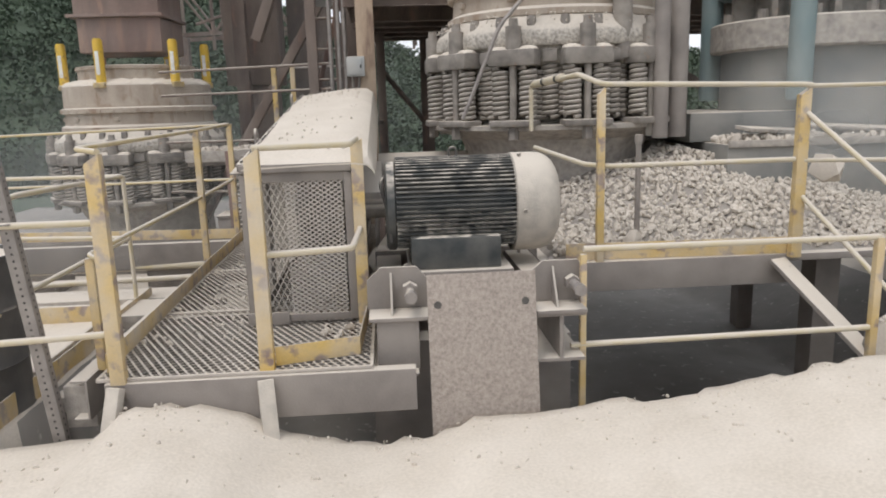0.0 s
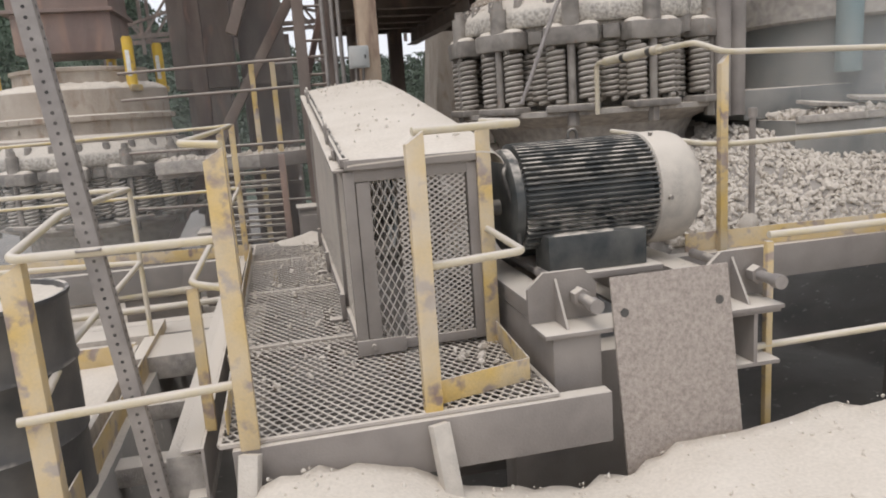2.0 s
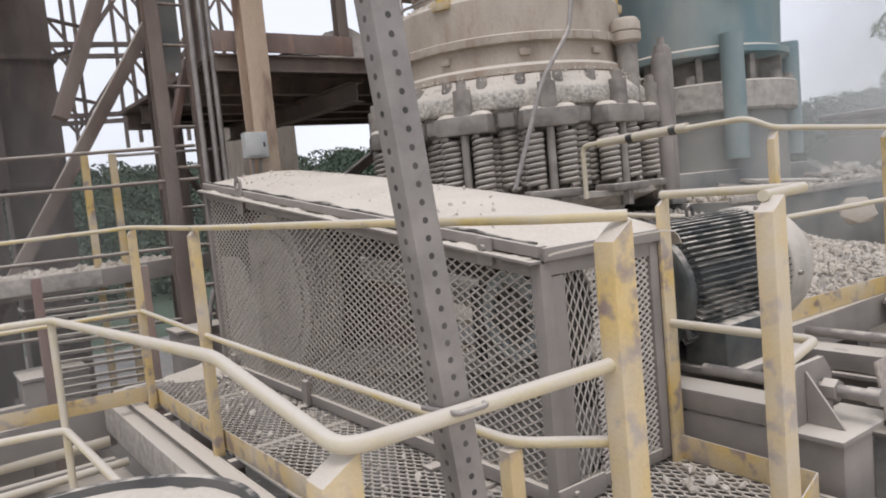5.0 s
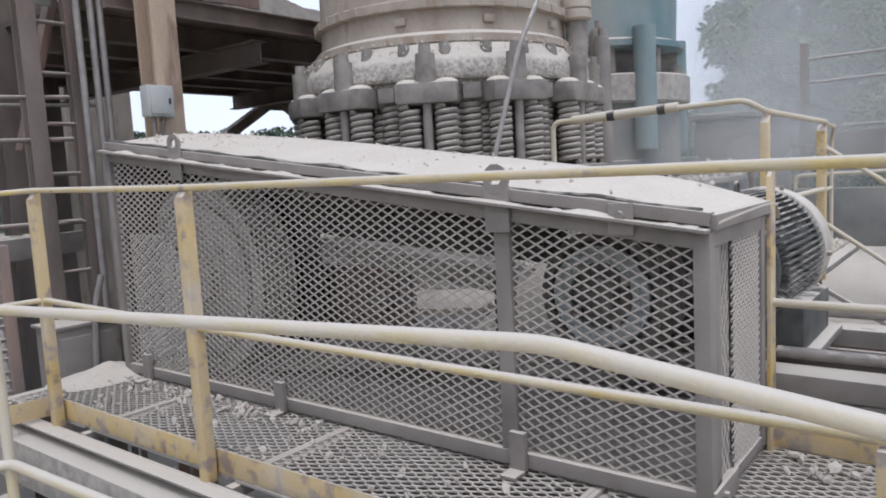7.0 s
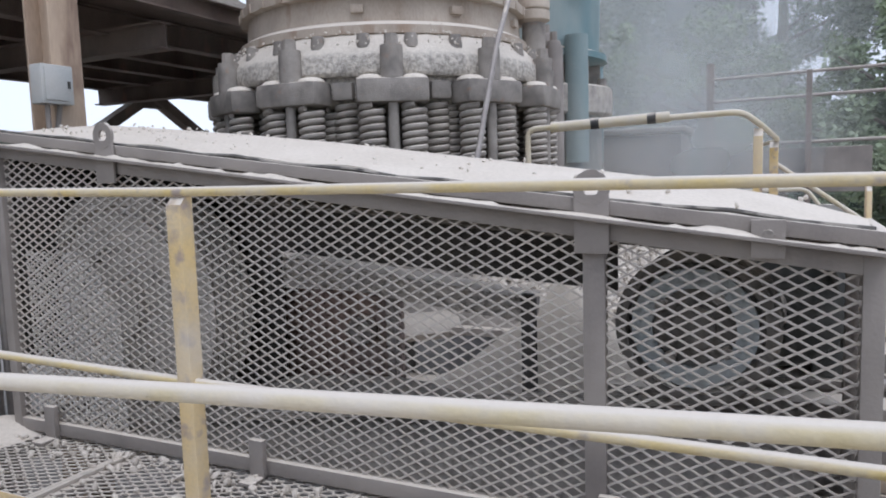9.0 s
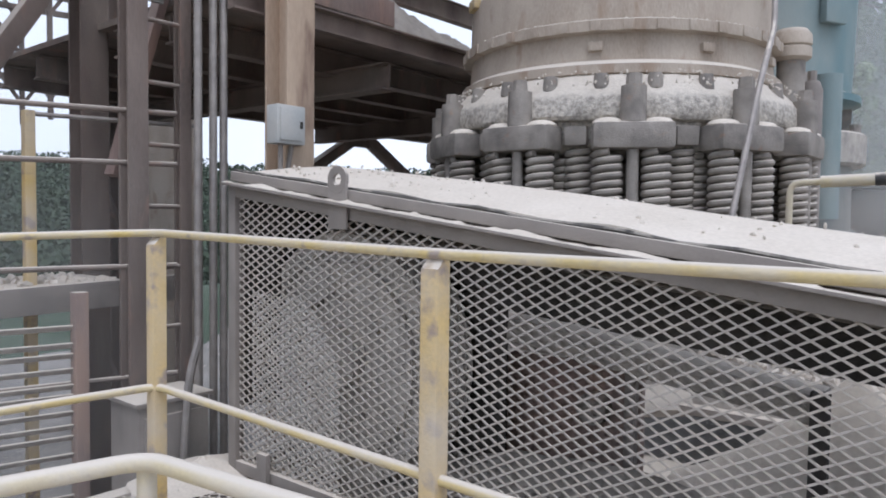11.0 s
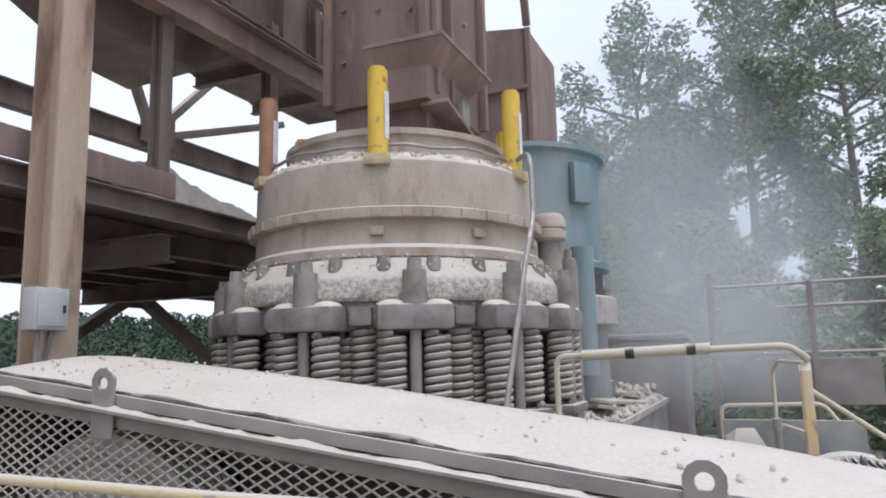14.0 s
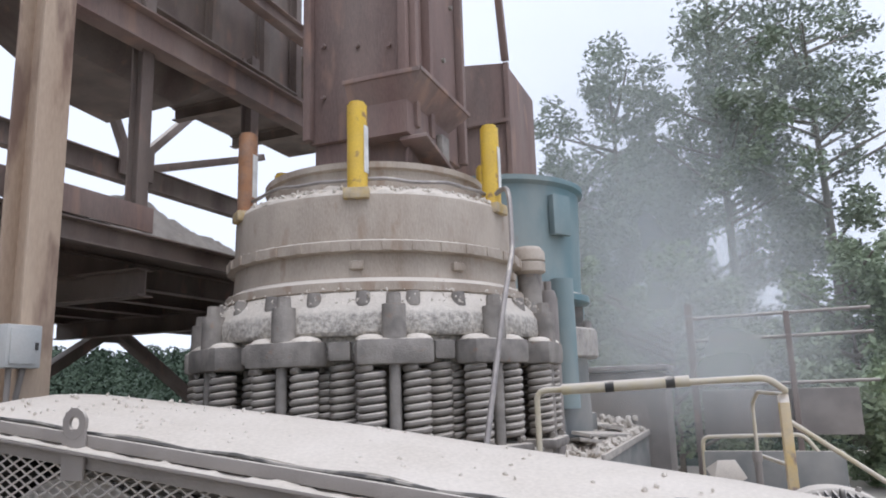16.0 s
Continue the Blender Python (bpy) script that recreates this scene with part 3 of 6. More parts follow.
    ledge = part("ledge_angle", beam(bm_new(), (GX0 - 0.05, GY0 - 0.03, guard_top(GY0) + 0.008), (GX0 - 0.05, GY1 + 0.02, guard_top(GY1) + 0.008), 0.055, 0.012, 0.002), M_STEEL, g)
    b = bm_new()
    rows = []
    for i in range(121):
        y = GY0 + (GY1 - GY0) * i / 120
        hh = max(0.0, 0.005 + 0.018 * noise.noise((y * 5, 7, 0)) + 0.010 * noise.noise((y * 19, 3, 0)))
        rows.append([b.verts.new((x, y, guard_top(y) + 0.0145 + hh * k)) for x, k in ((GX0 - 0.077, 0.0), (GX0 - 0.066, 0.8), (GX0 - 0.05, 1.0), (GX0 - 0.036, 1.2))])
    for u, v in zip(rows, rows[1:]):
        for k in range(3):
            b.faces.new((u[k], u[k + 1], v[k + 1], v[k]))
    part("ledge_dust", b, M_DUST, ledge, "ragged line of caked dust")
    # sheet lid, dished and dust covered, with its loose side hanging down
    b = bm_new()
    n, rows = 60, []
    prof = [(-0.885, 0.066), (-0.85, 0.074), (-0.75, 0.088), (-0.55, 0.115), (-0.35, 0.135), (-0.20, 0.135), (-0.13, 0.09), (-0.10, -0.02), (-0.085, -0.14)]
    for i in range(n + 1):
        y = GY0 - 0.05 + (GY1 - GY0 + 0.06) * i / n
        wave = 0.008 * noise.noise((y * 1.7, 0, 4)) + 0.008 * math.sin(y * 2.1) - 0.03 * max(0, (y - 7.9) / 0.4) ** 2 - 0.03 * max(0, (4.75 - y) / 0.3)
        rows.append([b.verts.new((x + 0.012 * noise.noise((y * 2, x, 1)) * (k == 0), y, guard_top(y) + 0.01 + (z - 0.066) * min(1, 0.25 + 0.75 * (y - 4.45) / 0.7) + 0.066 + wave + (0.02 * noise.noise((y * 3, 9, 2)) if k == 0 else 0))) for k, (x, z) in enumerate(prof)])
    for u, v in zip(rows, rows[1:]):
        for k in range(len(prof) - 1):
            b.faces.new((u[k], u[k + 1], v[k + 1], v[k]))
    ex = bmesh.ops.extrude_face_region(b, geom=b.faces[:])
    for v in ex["geom"]:
        if isinstance(v, bmesh.types.BMVert):
            v.co.z -= 0.008
    lid = part("lid", b, M_DUST, g, "sheet lid thick with pale dust")
    b = tube(bm_new(), [(GX0 - 0.012, GY0 + (GY1 - GY0) * i / 20, guard_top(GY0 + (GY1 - GY0) * i / 20) + 0.074 + 0.012 * noise.noise((i * 0.8, 3, 3))) for i in range(21)], 0.008, 6, 0)
    part("lid_edge", b, M_CABLE, lid, "dark rubber edge strip")
    b = bm_new()
    beam(b, (GX0 - 0.012, GY0 - 0.03, guard_top(GY0) + 0.045), (GX0 - 0.012, GY1, guard_top(GY1) + 0.045), 0.045, 0.045)
    part("lid_angle", b, M_STEEL, lid)
    return g


belt_guard()

spots = []
for _ in range(260):
    x, y = rng.uniform(-1.5, -0.93), rng.uniform(4.2, 8.2)
    if rng.random() < 0.5:
        x, y = rng.uniform(-1.1, -0.93), rng.uniform(6.3, 8.2)
    spots.append((x, y, DECK + 0.012, rng.uniform(0.008, 0.024)))
for _ in range(10):
    spots.append((rng.uniform(-0.45, -0.25), rng.uniform(4.0, 4.4), DECK + 0.02, rng.uniform(0.02, 0.035)))
stones("deck_stones", spots, "small stones lying on the walkway mesh", "stones")


spots = []
for _ in range(150):
    x, y = rng.uniform(-0.8, -0.25), rng.uniform(4.6, 8.1)
    if rng.random() < 0.6:
        y = rng.uniform(6.8, 8.0)
    spots.append((x, y, guard_top(y) + 0.085 + (x + 0.9) * 0.11 * min(1, 0.25 + 0.75 * (y - 4.45) / 0.7), rng.uniform(0.006, 0.016)))
stones("lid_stones", spots, "small stones lying on the dusty guard lid", "stones")


def dust_drift(name, label, cx, cy, rx, ry, h, z0, seed):
    b = bm_new()
    n, m = 14, 28
    rings = []
    for i in range(n + 1):
        t = i / n
        rings.append([b.verts.new((cx + rx * t * math.cos(q) * (1 + 0.15 * noise.noise((math.cos(q) * 2, math.sin(q) * 2, seed))), cy + ry * t * math.sin(q) * (1 + 0.15 * noise.noise((math.cos(q) * 2, math.sin(q) * 2, seed))), z0 + h * (1 - t) ** 1.3 + 0.01 * noise.noise((t * 8, q * 3, seed)) * (1 - t))) for q in (2 * math.pi * k / m for k in range(m))])
    for u, v in zip(rings, rings[1:]):
        for k in range(m):
            b.faces.new((u[k], u[(k + 1) % m], v[(k + 1) % m], v[k]))
    d = thing(name, label, "dust")
    part("drift", b, M_DUST, d)


dust_drift("dust_drift", "drift of pale dust heaped at the guard's far end", -0.98, 8.28, 0.38, 0.26, 0.09, DECK + 0.003, 3)
part_floor = thing("drive_floor", "steel floor plate between the belt guard and the crusher", "floor plate", kind="structure")
part("plate", box(bm_new(), -0.2, 1.05, 5.55, 8.3, 0.26, 0.30, 0.004), M_STEEL, part_floor)
dust_drift("dust_bank", "bank of pale dust between the guard and the crusher", 0.16, 5.66, 0.36, 0.72, 0.56, 0.56, 5)


# ---- drive inside the guard ----
def pulley(name, label, r, width, hub):
    p = thing(name, label, "pulley")
    prof = [(hub, -width / 2 + 0.03), (r * 0.84, -width / 2 + 0.03), (r * 0.86, -width / 2), (r, -width / 2)]
    n = 8
    for i in range(n):
        z = -width / 2 + 0.012 + (width - 0.024) * i / n
        s = (width - 0.024) / n
        prof += [(r, z + s * 0.1), (r - 0.018, z + s * 0.35), (r - 0.018, z + s * 0.65), (r, z + s * 0.9)]
    prof += [(r, width / 2), (r * 0.86, width / 2), (r * 0.84, width / 2 - 0.03), (hub, width / 2 - 0.03)]
    b = lathe(bm_new(), prof, 56)
    rim = part("rim", b, M_PULLEY if r > 0.4 else M_RUBBER, p)
    part("face_ring", lathe(bm_new(), [(r * 0.52, -width / 2 - 0.004), (r * 0.78, -width / 2 - 0.006), (r * 0.78, -width / 2 + 0.02), (r * 0.52, -width / 2 + 0.02), (r * 0.52, -width / 2 - 0.004)], 40, capped=False), M_PULLEY if r > 0.4 else M_FACE, rim)
    part("hub", lathe(bm_new(), [(0.0005, -width / 2 - 0.03), (hub, -width / 2 - 0.03), (hub * 1.05, 0), (hub, width / 2 + 0.03), (0.0005, width / 2 + 0.03)], 28), M_PULLEY if r > 0.4 else M_RUBBER, p)
    for k in range(4):
        a = 2 * math.pi * k / 4
        b = bm_new()
        rod(b, (r * 0.5 * math.cos(a), r * 0.5 * math.sin(a), -width / 2 + 0.028), (r * 0.5 * math.cos(a), r * 0.5 * math.sin(a), -width / 2 - 0.012), 0.022, 6)
        part("bolt", b, M_CAST, p)
    return p


SMALL = (-0.48, 5.0, 1.07)
BIG = (-0.48, 7.72, 1.0)
small_pulley = pulley("motor_pulley", "grooved steel motor pulley coated in dust", 0.265, 0.26, 0.07)
big_pulley = pulley("crusher_pulley", "large grooved crusher pulley coated in pale dust", 0.60, 0.26, 0.14)
AXLE = pose(0, 0, 0, 0, 90, 0)
small_pulley.matrix_basis = Matrix.Translation(SMALL) @ AXLE
big_pulley.matrix_basis = Matrix.Translation(BIG) @ AXLE


def belts():
    bt = thing("drive_belts", "set of dusty rubber V-belts round both pulleys", "belts")
    d = BIG[1] - SMALL[1]
    tilt = math.atan2(BIG[2] - SMALL[2], d)
    gam = math.asin((0.60 - 0.265) / d)
    for i in range(8):
        x = SMALL[0] - 0.13 + 0.012 + 0.236 * (i + 0.5) / 8
        pts = []
        for k in range(25):
            q = math.pi / 2 + gam + (math.pi - 2 * gam) * k / 24 + tilt
            pts.append((x, SMALL[1] + 0.267 * math.cos(q), SMALL[2] + 0.267 * math.sin(q)))
        for k in range(41):
            q = -math.pi / 2 - gam + (math.pi + 2 * gam) * k / 40 + tilt
            pts.append((x, BIG[1] + 0.602 * math.cos(q), BIG[2] + 0.602 * math.sin(q)))
        part("belt", tube(bm_new(), pts, 0.011, 6, 0, closed=True), M_RUBBER, bt)


belts()


def countershaft():
    c = thing("countershaft_beam", "dust-covered steel beam and shaft housing behind the belts", "beam")
    part("beam", beam(bm_new(), (-0.16, 5.72, 1.03), (-0.16, 7.0, 1.18), 0.2, 0.11, 0.01), M_RING, c, "dust-covered sloping beam")
    web = part("web_plate", box(bm_new(), -0.10, -0.06, 6.42, 7.3, 0.45, 1.05, 0.006), M_CHUTE, c, "brown rusted plate")
    part("web_rib", box(bm_new(), -0.14, -0.103, 6.43, 6.48, 0.5, 1.04, 0.004), M_STEEL, web)
    part("boss", rod(bm_new(), (-0.17, 6.62, 0.86), (-0.1, 6.62, 0.86), 0.07, 20), M_CAST, web)
    part("shaft", rod(bm_new(), (-0.6, BIG[1], BIG[2]), (0.9, BIG[1], BIG[2]), 0.1, 20), M_CAST, c)
    part("housing", rod(bm_new(), (-0.1, BIG[1], BIG[2]), (0.9, BIG[1], BIG[2]), 0.26, 28), M_CAST, c)
    part("stub_shaft", rod(bm_new(), (-0.6, SMALL[1], SMALL[2]), (0.05, SMALL[1], SMALL[2]), 0.05, 16), M_CAST, c)
    b = bm_new()
    rows = []
    for i in range(25):
        y = 4.62 + 3.4 * i / 24
        hh = 0.22 + 0.1 * max(0, 1 - abs(y - 6.4) / 0.8) + 0.05 * noise.noise((y * 3, 1, 1))
        rows.append([b.verts.new((x, y, DECK - 0.02 + hh * s + 0.015 * noise.noise((x * 9, y * 6, 0)))) for x, s in ((-0.75, 0.0), (-0.6, 0.25), (-0.42, 0.7), (-0.3, 1.0), (-0.27, 0.0))])
    for u, v in zip(rows, rows[1:]):
        for k in range(4):
            b.faces.new((u[k], u[k + 1], v[k + 1], v[k]))
    part("dust_drift", b, M_SPILL, c, "drift of grey dust under the belts")


countershaft()


# ---- motor and its base ----
def motor():
    m = thing("electric_motor", "large dark grey finned electric motor with a dusty fan cowl", "motor", at=(0, 4.76, 1.10))
    R = 0.30
    b = bm_new()
    lathe(b, [(0.0005, 0.02), (R * 0.92, 0.02), (R * 0.93, 0.8), (0.0005, 0.8)], 48)
    bmesh.ops.rotate(b, verts=b.verts, matrix=Matrix.Rotation(radians(90), 3, "Y"))
    part("body", b, M_MOTOR, m)
    n = 64
    fin = part("cooling_fin", box(bm_new(), 0.04, 0.79, R * 0.9, R * 1.06, -0.0045, 0.0045), M_MOTOR, m, smooth=False)
    for k in range(1, n):
        a = 2 * math.pi * k / n
        if -2.2 < math.atan2(math.sin(a), math.cos(a)) < -0.95:
            continue
        o = new("cooling_fin", fin.data)
        o.parent = m
        o.matrix_basis = Matrix.Rotation(a, 4, "X")
    for x0, x1, r in ((-0.03, 0.04, 0.29), (0.775, 0.81, 0.30)):
        b = bm_new()
        lathe(b, [(0.0005, x0), (r * 0.93, x0), (r, x0 + 0.015), (r, x1 - 0.01), (r * 0.95, x1), (0.0005, x1)], 48)
        bmesh.ops.rotate(b, verts=b.verts, matrix=Matrix.Rotation(radians(90), 3, "Y"))
        part("end_bell", b, M_MOTOR, m)
    b = bm_new()
    lathe(b, [(0.31, 0.79), (0.325, 0.80), (0.325, 0.94), (0.32, 0.985), (0.305, 1.025), (0.275, 1.06), (0.235, 1.085), (0.12, 1.10), (0.0005, 1.105)], 48)
    bmesh.ops.rotate(b, verts=b.verts, matrix=Matrix.Rotation(radians(90), 3, "Y"))
    cowl = part("fan_cowl", b, M_COWL, m, "pale dust-coated fan cowl")
    for a in (0.6, 1.9, 3.2, 4.5):
        part("cowl_bolt", rod(bm_new(), (0.84, 0.32 * math.cos(a), 0.32 * math.sin(a)), (0.84, 0.345 * math.cos(a), 0.345 * math.sin(a)), 0.012, 8), M_CAST, cowl)
    b = bm_new()
    box(b, 0.12, 0.68, -0.36, -0.14, -0.36, -0.16, 0.012)
    part("foot", b, M_MOTOR, m)
    b = bm_new()
    box(b, 0.12, 0.68, 0.14, 0.36, -0.36, -0.16, 0.012)
    part("foot", b, M_MOTOR, m)
    b = tube(bm_new(), [(0.42 + 0.026 * math.cos(q), 0, 0.335 + 0.034 * math.sin(q)) for q in (2 * math.pi * k / 18 for k in range(18))], 0.009, 8, 0, closed=True)
    part("lifting_eye", b, M_CABLE, m, "dark steel lifting eye bolt")
    part("shaft", rod(bm_new(), (-0.35, 0, -0.03), (0, 0, -0.03), 0.045, 16), M_CAST, m)
    b = tube(bm_new(), [(-0.02, -0.15, 0.22), (-0.06, -0.19, 0.17), (-0.02, -0.22, 0.02), (0.0, -0.25, -0.2)], 0.012, 8, 0.05)
    part("conduit", b, M_CABLE, m)
    return m


motor()


def motor_base():
    s = thing("slide_base", "dusty steel motor base with slide rails and adjusting screws", "machine base")
    for x, wide in ((0.0, 0.16), (0.92, 0.0)):
        if wide:
            part("support_beam", box(bm_new(), -0.10, 0.13, 3.80, 6.0, 0.32, 0.598, 0.006), M_STEEL, s)
            part("lower_plate", box(bm_new(), -0.13, 0.12, 3.72, 4.6, 0.40, 0.415, 0.002, Matrix.Translation((-0.0, 0.0, -0.09))), M_STEEL, s)
        else:
            part("support_beam", ibeam(bm_new(), (x, 3.8, 0.46), (x, 6.0, 0.46), 0.27, 0.28, 0.02), M_STEEL, s)
        top = part("top_plate", box(bm_new(), x - 0.14, x + 0.14 + wide, 3.78, 4.0, 0.601, 0.622, 0.003), M_STEEL, s)
        part("slide_rail", box(bm_new(), x - 0.11, x + 0.06, 4.02, 5.5, 0.607, 0.70, 0.008), M_STEEL, s)
        b = bm_new()
        vs = [(x - 0.15, 0.624), (x + 0.19, 0.624), (x + 0.19, 0.79), (x + 0.13, 0.86), (x - 0.07, 0.86), (x - 0.15, 0.79)]
        fr = [b.verts.new((u, 3.975, w)) for u, w in vs]
        bk = [b.verts.new((u, 3.997, w)) for u, w in vs]
        b.faces.new(fr)
        b.faces.new(bk)
        for k in range(6):
            b.faces.new((fr[k], fr[(k + 1) % 6], bk[(k + 1) % 6], bk[k]))
        br = part("bracket_plate", b, M_STEEL, s, smooth=False)
        b = bm_new()
        g0 = [b.verts.new(p) for p in ((x - 0.02, 3.972, 0.83), (x - 0.02, 3.972, 0.624), (x - 0.02, 3.83, 0.624))]
        g1 = [b.verts.new((v.co.x + 0.012, v.co.y, v.co.z)) for v in g0]
        b.faces.new(g0)
        b.faces.new(g1)
        for k in range(3):
            b.faces.new((g0[k], g0[(k + 1) % 3], g1[(k + 1) % 3], g1[k]))
        part("gusset", b, M_STEEL, br, smooth=False)
        scr = part("adjusting_screw", rod(bm_new(), (x + 0.09, 3.77, 0.74), (x + 0.09, 4.5, 0.74), 0.026, 16), M_GALV, s)
        part("screw_nut", rod(bm_new(), (x + 0.09, 3.90, 0.74), (x + 0.09, 3.955, 0.74), 0.045, 6), M_STEEL, scr)
        part("screw_head", rod(bm_new(), (x + 0.09, 3.74, 0.74), (x + 0.09, 3.79, 0.74), 0.034, 16), M_GALV, scr)
    b = bm_new()
    box(b, -0.12, 1.05, 5.1, 5.2, 0.607, 0.73, 0.008)
    part("cross_bar", b, M_STEEL, s)
    b = bm_new()
    box(b, 0.1, 0.75, 4.35, 5.15, 0.70, 0.738, 0.008)
    part("foot_plate", b, M_STEEL, s)
    b = bm_new()
    box(b, -0.15, 1.1, 5.98, 6.1, -1.2, 0.33, 0.01)
    part("rear_pier", b, M_STEEL, s)
    b = bm_new()
    box(b, -0.15, 1.1, 4.3, 4.5, -1.25, 0.318, 0.01)
    part("pier", b, M_STEEL, s)


motor_base()


def leaning_plate():
    p = thing("leaning_plate", "speckled grey-brown plate with two holes, propped in the dust", "plate")
    b = bm_new()
    box(b, 0.18, 0.775, -0.006, 0.006, 0, 0.92, 0.002)
    o = part("plate", b, M_PLATE, p)
    for x in (0.235, 0.715):
        part("hole", rod(bm_new(), (x, -0.0075, 0.755), (x, 0.0075, 0.755), 0.021, 16), M_CABLE, o)
    p.matrix_basis = pose(0.0, 3.655, -0.06, -9, 0, 1)


leaning_plate()


# ---- rear deck right of the motor ----
def rear_deck():
    d = thing("crusher_deck", "steel deck edge with channel and yellow toe plate before the stone heap", "deck", kind="structure")
    part("edge_channel", channel(bm_new(), (1.05, 4.86, 0.53), (2.82, 4.86, 0.53), 0.07, 0.21, side=1), M_STEEL, d)
    b = bm_new()
    box(b, 1.05, 5.2, 4.87, 9.6, 0.58, 0.63, 0.004)
    part("deck_plate", b, M_STEEL, d)
    b = bm_new()
    beam(b, (2.72, 4.84, 0.6), (2.98, 4.1, 0.1), 0.14, 0.03, 0.003)
    part("stair_stringer", b, M_STEEL, d)
    b = bm_new()
    for x, y in ((1.2, 5.4), (3.4, 5.4), (1.2, 9), (4.6, 9), (4.9, 5.3)):
        box(b, x - 0.1, x + 0.1, y - 0.1, y + 0.1, -1.4, 0.58)
    part("deck_leg", b, M_STEEL, d)


rear_deck()


def deck_rail():
    g = thing("deck_guardrail", "yellow and rusted guardrail with pale pipes round the stone deck", "guardrail")
    post(g, (1.445, 4.88), 0.62, 1.83, 0.05, 0.05)
    post(g, (2.83, 4.82), 0.62, 1.79, 0.075, 0.06)
    part("top_rail", tube(bm_new(), [(1.23, 6.2, 1.5), (1.23, 6.2, 1.885), (1.31, 4.96, 1.92), (1.44, 4.87, 1.85), (2.84, 4.8, 1.81), (2.88, 4.8, 1.80)], PIPE), M_PIPE, g)
    part("hose_wrap", tube(bm_new(), [(1.235, 6.05, 1.888), (1.29, 5.35, 1.915)], 0.032, bend=0), M_PIPE, g)
    for t in (0.35, 0.82):
        p = Vector((1.235, 6.05, 1.888)).lerp(Vector((1.29, 5.35, 1.915)), t)
        e = Vector((1.235, 6.05, 1.888)).lerp(Vector((1.29, 5.35, 1.915)), t + 0.07)
        part("wrap_band", tube(bm_new(), [p, e], 0.0345, bend=0), M_CABLE, g, "black tape band")
    part("mid_rail", tube(bm_new(), [(1.20, 5.9, 1.38), (1.36, 4.97, 1.31), (1.5, 4.88, 1.30), (2.78, 4.8, 1.31)], PIPE), M_PIPE, g)
    b = bm_new()
    beam(b, (1.22, 4.93, 0.70), (2.82, 4.86, 0.70), 0.008, 0.12, 0.002)
    part("toe_board", b, M_YELLOW, g)
    part("stair_rail", tube(bm_new(), [(2.85, 4.8, 1.62), (3.1, 4.1, 1.1), (3.12, 4.0, 0.4)], PIPE), M_PIPE, g)
    part("stair_rail", tube(bm_new(), [(2.85, 4.8, 1.05), (3.08, 4.1, 0.5)], PIPE), M_PIPE, g)
    part("rear_rail", tube(bm_new(), [(2.84, 4.8, 1.8), (4.1, 4.95, 1.8), (4.3, 5.0, 1.7), (4.3, 5.0, 0.6)], 0.016), M_PIPE, g)
    part("rear_rail", tube(bm_new(), [(2.84, 4.8, 1.3), (4.3, 5.0, 1.25)], 0.016), M_PIPE, g)
    return g


deck_rail()


def pit_rail():
    g = thing("pit_guardrail", "low rusty pipe guardrail along the edge of the pit", "guardrail")
    post(g, (1.07, 3.92), -0.12, 0.90, 0.035, 0.035, slope=False)
    part("top_rail", tube(bm_new(), [(1.07, 3.92, 0.93), (2.8, 3.9, 0.93)], PIPE), M_PIPE, g)
    part("mid_rail", tube(bm_new(), [(1.0, 3.92, 0.37), (2.8, 3.9, 0.39)], PIPE), M_PIPE, g)
    post(g, (2.8, 3.9), 0.2, 0.93, 0.045, 0.045, slope=False)


pit_rail()

v = thing("valve_pipe", "short upright dusty pipe standing in the stones", "pipe")
part("pipe", rod(bm_new(), (1.765, 5.04, 0.7), (1.765, 5.04, 1.49), 0.02), M_STEEL, v)
part("cap", rod(bm_new(), (1.765, 5.04, 1.44), (1.765, 5.04, 1.5), 0.028), M_STEEL, v)
b = bm_new()
stone_mesh(b, (1.74, 5.02, 0.76), 0.09)
part("dust_lump", b, M_ROCK, v)


